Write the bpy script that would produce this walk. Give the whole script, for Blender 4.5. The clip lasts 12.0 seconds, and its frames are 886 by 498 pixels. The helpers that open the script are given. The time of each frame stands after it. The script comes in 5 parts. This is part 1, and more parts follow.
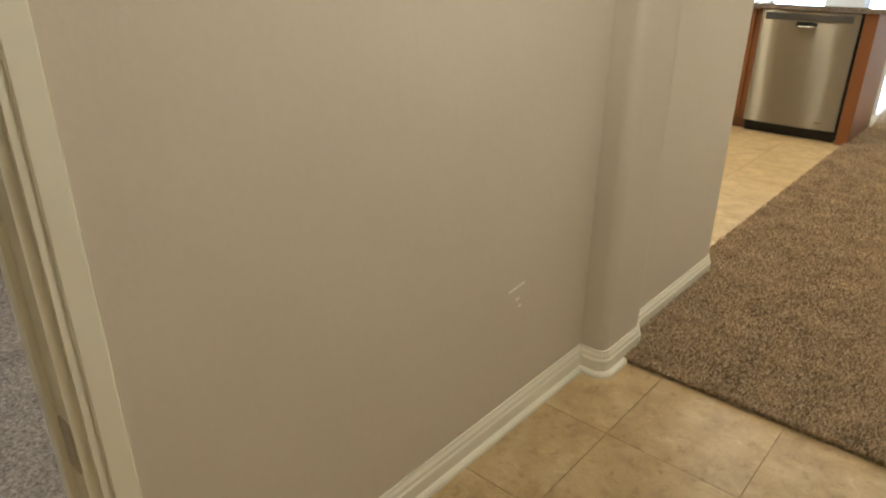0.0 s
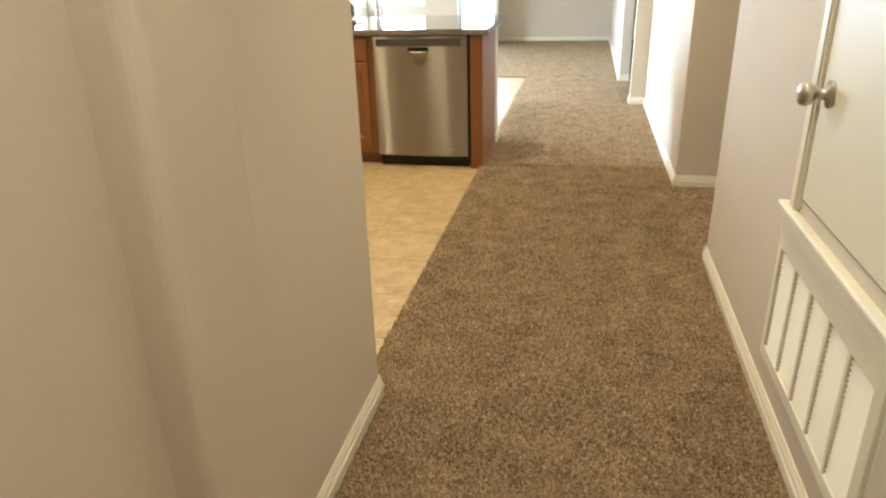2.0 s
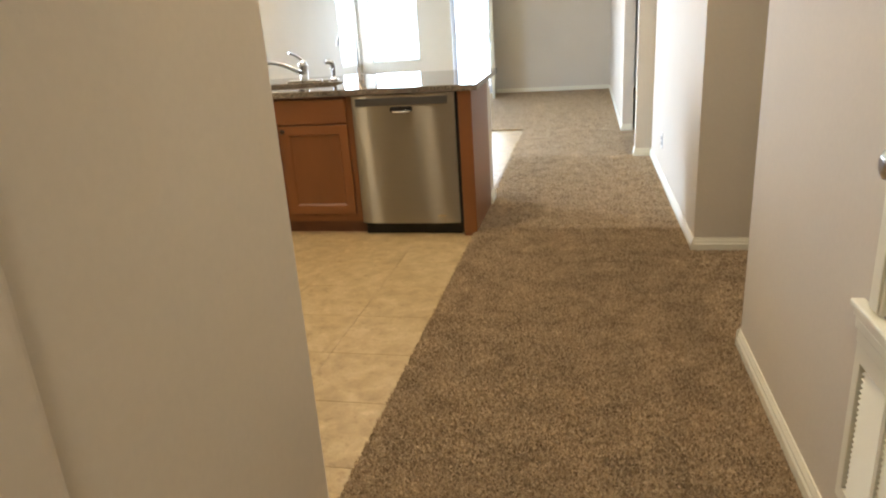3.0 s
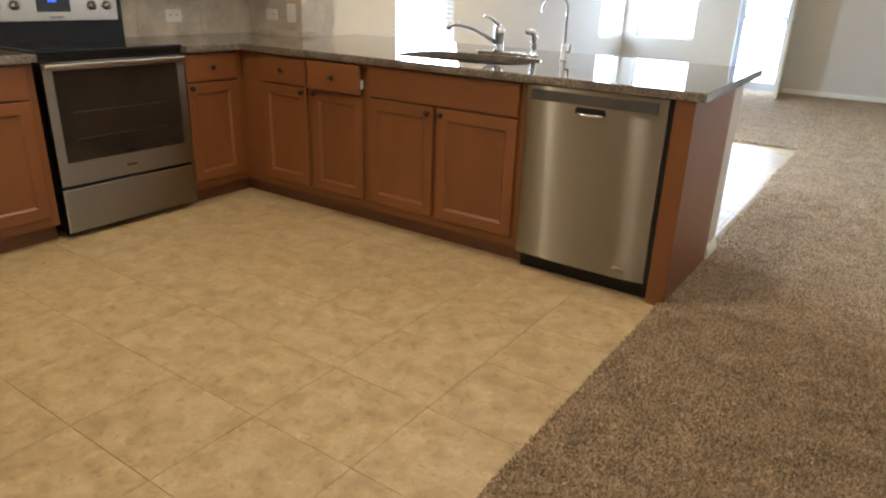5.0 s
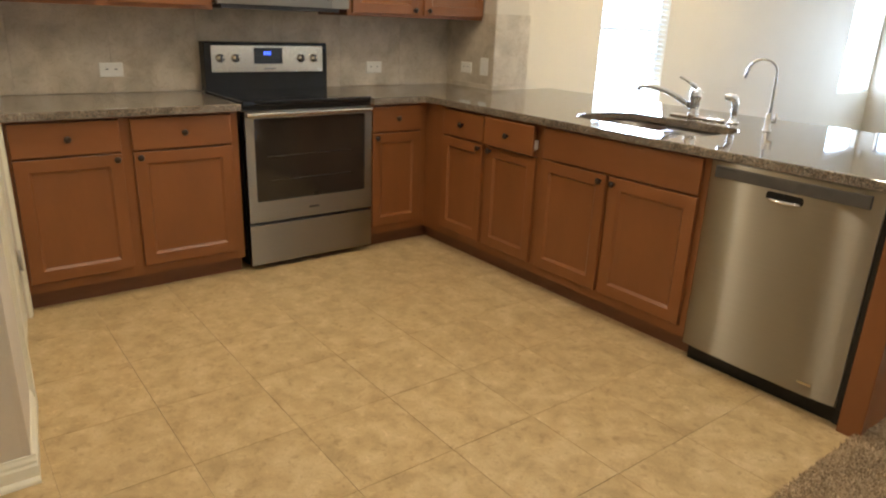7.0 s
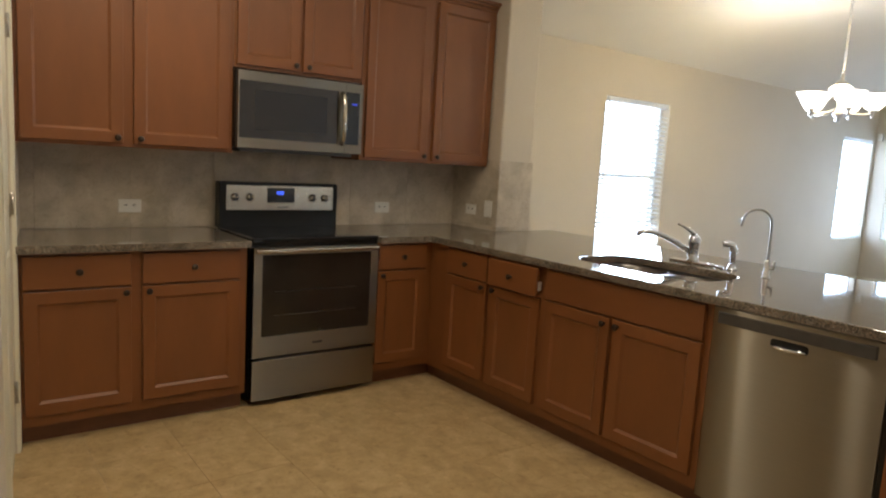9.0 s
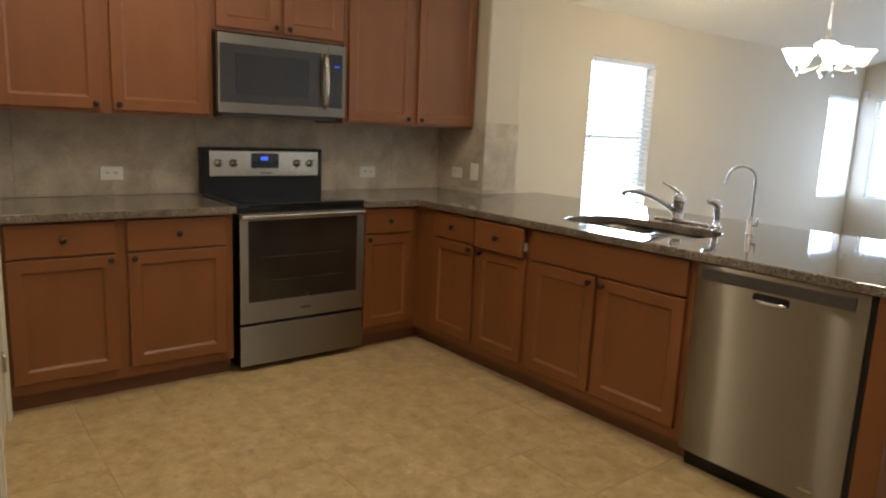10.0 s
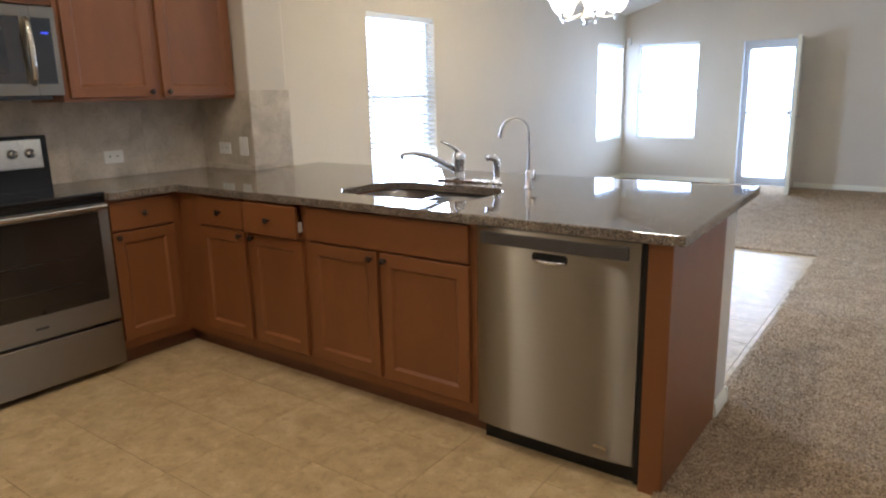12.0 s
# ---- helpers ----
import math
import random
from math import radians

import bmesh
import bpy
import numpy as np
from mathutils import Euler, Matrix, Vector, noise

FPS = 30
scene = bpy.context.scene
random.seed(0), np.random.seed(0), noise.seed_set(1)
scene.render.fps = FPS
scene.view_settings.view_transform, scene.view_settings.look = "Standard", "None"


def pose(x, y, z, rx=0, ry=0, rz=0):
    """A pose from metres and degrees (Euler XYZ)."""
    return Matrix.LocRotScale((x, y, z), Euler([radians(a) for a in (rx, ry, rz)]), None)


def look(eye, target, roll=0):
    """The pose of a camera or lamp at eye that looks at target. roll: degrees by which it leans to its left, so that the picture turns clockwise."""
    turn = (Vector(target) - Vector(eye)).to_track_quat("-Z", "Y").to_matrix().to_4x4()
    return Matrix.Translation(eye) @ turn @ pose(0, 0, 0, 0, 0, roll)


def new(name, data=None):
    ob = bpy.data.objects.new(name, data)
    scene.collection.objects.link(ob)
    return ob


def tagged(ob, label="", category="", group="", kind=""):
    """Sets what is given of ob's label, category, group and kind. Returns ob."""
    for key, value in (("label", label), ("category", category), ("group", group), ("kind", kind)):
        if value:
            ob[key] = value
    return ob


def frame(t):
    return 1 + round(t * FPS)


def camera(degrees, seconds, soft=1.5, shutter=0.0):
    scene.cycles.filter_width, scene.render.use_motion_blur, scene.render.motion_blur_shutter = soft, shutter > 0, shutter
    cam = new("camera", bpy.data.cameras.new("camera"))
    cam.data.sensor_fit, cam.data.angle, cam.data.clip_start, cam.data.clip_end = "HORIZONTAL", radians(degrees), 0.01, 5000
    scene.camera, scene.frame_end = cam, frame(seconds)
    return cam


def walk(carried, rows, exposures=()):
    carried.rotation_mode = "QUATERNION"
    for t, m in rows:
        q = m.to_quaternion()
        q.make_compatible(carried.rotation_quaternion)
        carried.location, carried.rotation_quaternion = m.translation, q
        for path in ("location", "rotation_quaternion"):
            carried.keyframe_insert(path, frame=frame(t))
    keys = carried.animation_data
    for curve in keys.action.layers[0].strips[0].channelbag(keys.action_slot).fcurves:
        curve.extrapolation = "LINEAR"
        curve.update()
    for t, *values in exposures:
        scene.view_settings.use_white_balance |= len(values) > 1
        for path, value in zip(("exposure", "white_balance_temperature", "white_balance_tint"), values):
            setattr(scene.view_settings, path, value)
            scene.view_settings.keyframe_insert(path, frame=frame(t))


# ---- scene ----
cam = camera(66.7, 12.0, soft=2.2)
PATH = [
    (0, (-0.805, 0.332, 1.249), (-2.009, 1.706, 0.437), 0.3),
    (0.5, (-0.96, 0.526, 1.279), (-2.059, 1.984, 0.463), -3.8),
    (1, (-1.04, 0.772, 1.254), (-1.667, 2.43, 0.328), -3.6),
    (1.5, (-0.994, 1.036, 1.276), (-1.633, 2.665, 0.307), 0.5),
    (2, (-1.066, 1.26, 1.288), (-1.453, 3.062, 0.512), -1.6),
    (2.5, (-1.088, 1.495, 1.281), (-1.412, 3.371, 0.667), -4.0),
    (4.5, (-0.925, 2.639, 1.22), (-1.785, 4.253, 0.411), 0.7),
    (5, (-1.041, 2.963, 1.256), (-2.085, 4.508, 0.532), 2.0),
    (5.5, (-0.991, 3.234, 1.31), (-2.447, 4.39, 0.573), 4.3),
    (6, (-0.981, 3.25, 1.305), (-2.424, 4.316, 0.422), 2.6),
    (6.5, (-0.999, 3.263, 1.325), (-2.449, 4.351, 0.48), 1.8),
    (7, (-1.022, 3.238, 1.349), (-2.516, 4.402, 0.706), 2.3),
    (7.5, (-1.013, 3.244, 1.375), (-2.548, 4.44, 0.911), 2.8),
    (9.5, (-1.023, 3.215, 1.378), (-2.603, 4.416, 1.127), 3.3),
    (10, (-1.008, 3.229, 1.356), (-2.552, 4.449, 1.002), 2.5),
    (10.5, (-0.971, 3.231, 1.354), (-2.474, 4.481, 0.93), 1.4),
    (11, (-0.917, 3.29, 1.355), (-2.348, 4.617, 0.917), 0.8),
    (11.5, (-1.012, 3.437, 1.348), (-2.258, 4.929, 0.875), 1.9),
    (12, (-1.1, 3.613, 1.351), (-2.251, 5.186, 0.903), -1.3),
]
EXPOSURES = [(0, 0.08, 6100, 6), (1, 0.1, 6300, 6), (1.5, 0.15, 6350, 6), (2, 0.1, 6750, 8), (2.5, -0.15, 6850, 10), (4.5, -0.48, 6000, 13), (5.5, -0.35, 6200, 12.5), (6.5, -0.3, 6400, 10),
             (7.5, -0.3, 6350, 12.5), (9.5, -1.2, 6450, 12), (10.5, -0.68, 6120, 12), (11.5, -0.66, 5880, 14), (12, -0.76, 5750, 16)]
walk(cam, [(t, look(eye, target, roll)) for t, eye, target, roll in PATH], EXPOSURES)

# ---- world and light ----
world = bpy.data.worlds.new("world")
scene.world = world
world.use_nodes = True
wn = world.node_tree.nodes
sky = wn.new("ShaderNodeTexSky")
sky.sky_type, sky.sun_disc = "NISHITA", False
sky.sun_elevation, sky.sun_rotation = radians(55), radians(200)
wn["Background"].inputs["Strength"].default_value = 0.12
world.node_tree.links.new(sky.outputs[0], wn["Background"].inputs["Color"])

DAY = (0.53, 0.71, 1.0)
GLOW = 8.5
LAMP = (1.0, 0.88, 0.68)
PALE = (1.0, 0.95, 0.86)
KITCHEN_W, FOYER_W, HALL_W = 56, 11, 28


def area_lamp(name, m, sx, sy, watts, colour):
    d = bpy.data.lights.new(name, "AREA")
    d.shape, d.size, d.size_y, d.energy, d.color = "RECTANGLE", sx, sy, watts, colour
    ob = new(name, d)
    ob.matrix_world = m
    return ob


def point_lamp(name, place, watts, colour, radius):
    d = bpy.data.lights.new(name, "POINT")
    d.energy, d.color, d.shadow_soft_size = watts, colour, radius
    ob = new(name, d)
    ob.location = place
    return ob


# daylight in the openings of the three windows and the back door
dining_light = area_lamp("window_light_dining", pose(-4.94, 8.45, 1.32, 0, -77, 0), 1.3, 0.9, 320, DAY)
dining_light.data.spread = radians(145)
area_lamp("window_light_side", pose(-5.108, 13.2, 1.315, 0, -90, 0), 1.3, 0.86, 55, DAY)
area_lamp("window_light_back", pose(-4.385, 13.798, 1.315, -90, 0, 0), 0.8, 1.3, 32, DAY)
area_lamp("door_light_back", pose(-3.01, 13.863, 1.0, -90, 0, 0), 0.64, 1.85, 80, DAY)


# ---- materials ----
def material(name, colour, rough=0.5, metal=0.0, vary=0.0, scale=8.0, fine=0.0, fine_scale=120.0,
             bump=0.0, bump_scale=200.0, stretch=(1, 1, 1), spread=0.0, coat=0.0, detail=4.0, rough_vary=0.0, aniso=0.0):
    """Base colour with broad and fine variation, a fine relief, and a shade of its own for each object."""
    m = bpy.data.materials.new(name)
    m.use_nodes = True
    n, k = m.node_tree.nodes, m.node_tree.links
    b = n["Principled BSDF"]
    b.inputs["Roughness"].default_value, b.inputs["Metallic"].default_value = rough, metal
    b.inputs["Coat Weight"].default_value = coat
    geo = n.new("ShaderNodeTexCoord")
    mp = n.new("ShaderNodeMapping")
    mp.inputs["Scale"].default_value = stretch
    k.new(geo.outputs["Object"], mp.inputs["Vector"])
    rgb = n.new("ShaderNodeRGB")
    rgb.outputs[0].default_value = (*colour, 1)
    out = rgb.outputs[0]

    def times(col, fac_socket, amount):
        mr = n.new("ShaderNodeMapRange")
        mr.inputs["From Min"].default_value, mr.inputs["From Max"].default_value = 0.25, 0.75
        mr.inputs["To Min"].default_value, mr.inputs["To Max"].default_value = 1 - amount, 1 + amount
        k.new(fac_socket, mr.inputs["Value"])
        mx = n.new("ShaderNodeVectorMath")
        mx.operation = "SCALE"
        k.new(col, mx.inputs[0])
        k.new(mr.outputs[0], mx.inputs["Scale"])
        return mx.outputs[0]

    if vary:
        t = n.new("ShaderNodeTexNoise")
        t.inputs["Scale"].default_value, t.inputs["Detail"].default_value = scale, detail
        k.new(mp.outputs[0], t.inputs["Vector"])
        out = times(out, t.outputs[0], vary)
        if rough_vary:
            mr = n.new("ShaderNodeMapRange")
            mr.inputs["To Min"].default_value, mr.inputs["To Max"].default_value = rough - rough_vary, rough + rough_vary
            k.new(t.outputs[0], mr.inputs["Value"])
            k.new(mr.outputs[0], b.inputs["Roughness"])
    if fine:
        t = n.new("ShaderNodeTexNoise")
        t.inputs["Scale"].default_value, t.inputs["Detail"].default_value = fine_scale, 3
        k.new(mp.outputs[0], t.inputs["Vector"])
        out = times(out, t.outputs[0], fine)
    if spread:
        oi = n.new("ShaderNodeObjectInfo")
        mr = n.new("ShaderNodeMapRange")
        mr.inputs["To Min"].default_value, mr.inputs["To Max"].default_value = 0.25, 0.75
        k.new(oi.outputs["Random"], mr.inputs["Value"])
        out = times(out, mr.outputs[0], spread)
    k.new(out, b.inputs["Base Color"])
    if bump:
        t = n.new("ShaderNodeTexNoise")
        t.inputs["Scale"].default_value, t.inputs["Detail"].default_value = bump_scale, 3
        k.new(mp.outputs[0], t.inputs["Vector"])
        bp = n.new("ShaderNodeBump")
        bp.inputs["Strength"].default_value, bp.inputs["Distance"].default_value = bump, 0.004
        k.new(t.outputs[0], bp.inputs["Height"])
        k.new(bp.outputs[0], b.inputs["Normal"])
    if aniso:
        tg = n.new("ShaderNodeTangent")
        tg.direction_type, tg.axis = "RADIAL", "Z"
        k.new(tg.outputs[0], b.inputs["Tangent"])
        b.inputs["Anisotropic"].default_value, b.inputs["Anisotropic Rotation"].default_value = aniso, 0.25
    return m


def emitter(name, colour, strength):
    m = bpy.data.materials.new(name)
    m.use_nodes = True
    b = m.node_tree.nodes["Principled BSDF"]
    b.inputs["Base Color"].default_value = (*colour, 1)
    b.inputs["Emission Color"].default_value = (*colour, 1)
    b.inputs["Emission Strength"].default_value = strength
    return m


WALL = material("wall_paint", (0.61, 0.54, 0.435), 0.75, vary=0.03, scale=1.6, fine=0.02, fine_scale=60, bump=0.10, bump_scale=90)
CEIL = material("ceiling_paint", (0.74, 0.70, 0.63), 0.85, vary=0.02, scale=2, bump=0.25, bump_scale=70)
TRIM = material("white_trim_paint", (0.78, 0.74, 0.60), 0.38, vary=0.03, scale=5, bump=0.03, bump_scale=60)
DOORPAINT = material("door_paint", (0.76, 0.725, 0.57), 0.42, vary=0.03, scale=3, bump=0.04, bump_scale=90)
WOOD = material("maple_cabinet_wood", (0.20, 0.071, 0.0205), 0.40, vary=0.10, scale=2.2, fine=0.025, fine_scale=20, bump=0.012,
                bump_scale=60, stretch=(3.2, 3.2, 0.9), spread=0.04)
WOODH = material("maple_cabinet_wood_level", (0.20, 0.071, 0.0205), 0.40, vary=0.10, scale=2.2, fine=0.025, fine_scale=20, bump=0.012,
                 bump_scale=60, stretch=(0.9, 3.2, 3.2), spread=0.04)
KICK = material("toe_kick_wood", (0.15, 0.058, 0.026), 0.5, vary=0.15, scale=6, fine=0.08, fine_scale=40, stretch=(1, 1, 4))
STEEL = material("brushed_stainless_steel", (0.33, 0.298, 0.245), 0.34, 1.0, vary=0.025, scale=3.0, fine=0.02, fine_scale=160,
                 stretch=(1, 1, 60), aniso=0.98)
STEELH = material("brushed_steel_trim", (0.56, 0.52, 0.44), 0.24, 1.0, vary=0.05, scale=3, fine=0.04, fine_scale=150, stretch=(14, 1, 1))
CHROME = material("chrome", (0.75, 0.75, 0.74), 0.08, 1.0, vary=0.03, scale=20)
NICKEL = material("brushed_nickel", (0.50, 0.47, 0.42), 0.28, 1.0, vary=0.06, scale=30)
BRONZE = material("oil_rubbed_bronze", (0.055, 0.038, 0.028), 0.35, 0.7, vary=0.2, scale=60)
BLACKGLASS = material("black_glass", (0.010, 0.010, 0.011), 0.05, vary=0.1, scale=4)
OVENGLASS = material("tinted_oven_glass", (0.024, 0.019, 0.015), 0.07, vary=0.25, scale=4)
ENAMEL = material("black_enamel", (0.012, 0.011, 0.010), 0.22, vary=0.1, scale=20)
DARKGREY = material("dark_grey_plastic", (0.060, 0.055, 0.050), 0.35, vary=0.1, scale=30)
RACK = material("oven_rack_wire", (0.10, 0.09, 0.08), 0.4, 0.8, vary=0.1, scale=30)
PLATE = material("white_plastic", (0.76, 0.74, 0.68), 0.35, vary=0.03, scale=30)
SLOT = material("dark_slot", (0.03, 0.028, 0.025), 0.6, vary=0.1, scale=50)
BLIND = material("white_vinyl_blind", (0.85, 0.85, 0.84), 0.5, vary=0.03, scale=20)
VINYL = material("white_window_vinyl", (0.78, 0.78, 0.76), 0.4, vary=0.03, scale=12)
BLUELED = emitter("blue_display", (0.05, 0.12, 1.0), 3.0)
DIMLED = emitter("dim_blue_display", (0.06, 0.10, 0.9), 0.6)
SHADE = emitter("lit_frosted_glass", (1.0, 0.90, 0.70), 14.0)
SINKSTEEL = material("satin_sink_steel", (0.20, 0.185, 0.165), 0.33, 1.0, vary=0.08, scale=6, fine=0.05, fine_scale=120)
OUTSIDE = emitter("bright_outdoors", (0.68, 0.83, 1.0), GLOW)
SCUFF = material("bare_plaster_scratch", (0.82, 0.79, 0.72), 0.8, vary=0.1, scale=60)
# pale storm door against daylight: its backlit shade is put into this grey
BACKLITGREY = material("backlit_grey_aluminium", (0.50, 0.51, 0.53), 0.45, vary=0.05, scale=12)
for glossy, level in ((BLACKGLASS, 0.45), (ENAMEL, 0.3), (OVENGLASS, 0.55)):
    glossy.node_tree.nodes["Principled BSDF"].inputs["Specular IOR Level"].default_value = level
SCREEN = material("perforated_dark_screen", (0.014, 0.011, 0.009), 0.10, vary=0.1, scale=40)
RINGMARK = material("dark_burner_mark", (0.024, 0.023, 0.023), 0.10, vary=0.1, scale=20)
GROUT = material("grout", (0.44, 0.315, 0.165), 0.85, vary=0.15, scale=9, fine=0.1, fine_scale=200)

def lets_light_through(m, share):
    """Thin plastic: part of the light that falls on one side leaves by the other."""
    n, k = m.node_tree.nodes, m.node_tree.links
    tr, mx = n.new("ShaderNodeBsdfTranslucent"), n.new("ShaderNodeMixShader")
    tr.inputs["Color"].default_value = (0.85, 0.87, 0.90, 1)
    mx.inputs["Fac"].default_value = share
    k.new(n["Principled BSDF"].outputs[0], mx.inputs[1])
    k.new(tr.outputs[0], mx.inputs[2])
    k.new(mx.outputs[0], n["Material Output"].inputs["Surface"])


lets_light_through(BLIND, 0.30)


def brushed(m, share):
    """Level brushing: a second gloss that draws reflections out into upright streaks."""
    n, k = m.node_tree.nodes, m.node_tree.links
    b = n["Principled BSDF"]
    g, mx, tg = n.new("ShaderNodeBsdfAnisotropic"), n.new("ShaderNodeMixShader"), n.new("ShaderNodeTangent")
    tg.direction_type, tg.axis = "RADIAL", "Z"
    g.inputs["Roughness"].default_value, g.inputs["Anisotropy"].default_value, g.inputs["Rotation"].default_value = 0.33, 0.80, 0.0
    k.new(tg.outputs[0], g.inputs["Tangent"])
    k.new(b.inputs["Base Color"].links[0].from_socket, g.inputs["Color"])
    mx.inputs["Fac"].default_value = share
    k.new(b.outputs[0], mx.inputs[1])
    k.new(g.outputs[0], mx.inputs[2])
    k.new(mx.outputs[0], n["Material Output"].inputs["Surface"])


brushed(STEEL, 0.6)


def mottled(name, dark, mid, light, scale, rough, spread=0.0, bump=0.02, vein=True, flecks=False):
    """Clouded stone or ceramic: three colours mixed by two noises, with thin darker veins."""
    m = bpy.data.materials.new(name)
    m.use_nodes = True
    n, k = m.node_tree.nodes, m.node_tree.links
    b = n["Principled BSDF"]
    geo = n.new("ShaderNodeNewGeometry")
    oi = n.new("ShaderNodeObjectInfo")
    sh = n.new("ShaderNodeVectorMath")
    sh.operation = "SCALE"
    k.new(oi.outputs["Random"], sh.inputs["Scale"])
    sh.inputs[0].default_value = (7.0, 11.0, 5.0)
    add = n.new("ShaderNodeVectorMath")
    k.new(geo.outputs["Position"], add.inputs[0])
    k.new(sh.outputs[0], add.inputs[1])
    t = n.new("ShaderNodeTexNoise")
    t.inputs["Scale"].default_value, t.inputs["Detail"].default_value, t.inputs["Distortion"].default_value = scale, 6, 0.35
    k.new(add.outputs[0], t.inputs["Vector"])
    r = n.new("ShaderNodeValToRGB")
    e = r.color_ramp.elements
    e[0].position, e[0].color = 0.30, (*dark, 1)
    e[1].position, e[1].color = 0.70, (*light, 1)
    e.new(0.5).color = (*mid, 1)
    k.new(t.outputs[0], r.inputs[0])
    out = r.outputs[0]
    v = n.new("ShaderNodeTexNoise")
    v.inputs["Scale"].default_value, v.inputs["Detail"].default_value, v.inputs["Distortion"].default_value = scale * 2.7, 4, 1.2
    k.new(add.outputs[0], v.inputs["Vector"])
    rv = n.new("ShaderNodeValToRGB")
    ev = rv.color_ramp.elements
    ev[0].position, ev[0].color = 0.455, (1, 1, 1, 1)
    ev[1].position, ev[1].color = 0.53, (1, 1, 1, 1)
    ev.new(0.495).color = (0.88, 0.86, 0.83, 1) if vein else (0.93, 0.93, 0.92, 1)
    k.new(v.outputs[0], rv.inputs[0])
    mx = n.new("ShaderNodeMix")
    mx.data_type, mx.blend_type = "RGBA", "MULTIPLY"
    mx.inputs["Factor"].default_value = 1.0
    k.new(out, mx.inputs["A"])
    k.new(rv.outputs[0], mx.inputs["B"])
    if flecks:
        fl = n.new("ShaderNodeTexNoise")
        fl.inputs["Scale"].default_value, fl.inputs["Detail"].default_value, fl.inputs["Distortion"].default_value = 34, 3, 0.6
        k.new(add.outputs[0], fl.inputs["Vector"])
        fr = n.new("ShaderNodeValToRGB")
        ef = fr.color_ramp.elements
        ef[0].position, ef[0].color = 0.30, (0.80, 0.77, 0.72, 1)
        ef[1].position, ef[1].color = 0.72, (1.16, 1.17, 1.20, 1)
        ef.new(0.42).color = (1, 1, 1, 1)
        ef.new(0.60).color = (1, 1, 1, 1)
        k.new(fl.outputs[0], fr.inputs[0])
        m2 = n.new("ShaderNodeMix")
        m2.data_type, m2.blend_type = "RGBA", "MULTIPLY"
        m2.inputs["Factor"].default_value = 1.0
        k.new(mx.outputs["Result"], m2.inputs["A"])
        k.new(fr.outputs[0], m2.inputs["B"])
        mx = m2
    mr = n.new("ShaderNodeMapRange")
    mr.inputs["To Min"].default_value, mr.inputs["To Max"].default_value = 1 - spread, 1 + spread
    k.new(oi.outputs["Random"], mr.inputs["Value"])
    sc = n.new("ShaderNodeVectorMath")
    sc.operation = "SCALE"
    k.new(mx.outputs["Result"], sc.inputs[0])
    k.new(mr.outputs[0], sc.inputs["Scale"])
    k.new(sc.outputs[0], b.inputs["Base Color"])
    rr = n.new("ShaderNodeMapRange")
    rr.inputs["To Min"].default_value, rr.inputs["To Max"].default_value = rough - 0.07, rough + 0.10
    k.new(t.outputs[0], rr.inputs["Value"])
    k.new(rr.outputs[0], b.inputs["Roughness"])
    bp = n.new("ShaderNodeBump")
    bp.inputs["Strength"].default_value, bp.inputs["Distance"].default_value = bump * 10, 0.002
    k.new(t.outputs[0], bp.inputs["Height"])
    k.new(bp.outputs[0], b.inputs["Normal"])
    return m


FLOORTILE = mottled("mottled_beige_ceramic", (0.385, 0.270, 0.126), (0.475, 0.340, 0.166), (0.555, 0.412, 0.220), 11.0, 0.40, 0.015, flecks=True)
SPLASH = mottled("grey_beige_stone_tile", (0.40, 0.34, 0.255), (0.52, 0.445, 0.340), (0.62, 0.54, 0.43), 7.0, 0.40, 0.02)


def speckled(name):
    """Polished granite: brown-grey ground with dark, pale and rusty grains."""
    m = bpy.data.materials.new(name)
    m.use_nodes = True
    n, k = m.node_tree.nodes, m.node_tree.links
    b = n["Principled BSDF"]
    geo = n.new("ShaderNodeNewGeometry")
    v = n.new("ShaderNodeTexVoronoi")
    v.inputs["Scale"].default_value = 210
    k.new(geo.outputs["Position"], v.inputs["Vector"])
    r = n.new("ShaderNodeValToRGB")
    e = r.color_ramp.elements
    e[0].position, e[0].color = 0.0, (0.075, 0.063, 0.050, 1)
    e[1].position, e[1].color = 1.0, (0.34, 0.305, 0.245, 1)
    for p, c in ((0.22, (0.12, 0.098, 0.076)), (0.45, (0.16, 0.13, 0.10)), (0.7, (0.23, 0.195, 0.15)), (0.86, (0.19, 0.12, 0.075))):
        e.new(p).color = (*c, 1)
    sep = n.new("ShaderNodeSeparateColor")
    k.new(v.outputs["Color"], sep.inputs[0])
    k.new(sep.outputs[0], r.inputs[0])
    t = n.new("ShaderNodeTexNoise")
    t.inputs["Scale"].default_value, t.inputs["Detail"].default_value = 14, 4
    k.new(geo.outputs["Position"], t.inputs["Vector"])
    mr = n.new("ShaderNodeMapRange")
    mr.inputs["From Min"].default_value, mr.inputs["From Max"].default_value = 0.3, 0.7
    mr.inputs["To Min"].default_value, mr.inputs["To Max"].default_value = 0.68, 1.18
    k.new(t.outputs[0], mr.inputs["Value"])
    sc = n.new("ShaderNodeVectorMath")
    sc.operation = "SCALE"
    k.new(r.outputs[0], sc.inputs[0])
    k.new(mr.outputs[0], sc.inputs["Scale"])
    k.new(sc.outputs[0], b.inputs["Base Color"])
    b.inputs["Roughness"].default_value = 0.035
    return m


GRANITE = speckled("polished_granite")


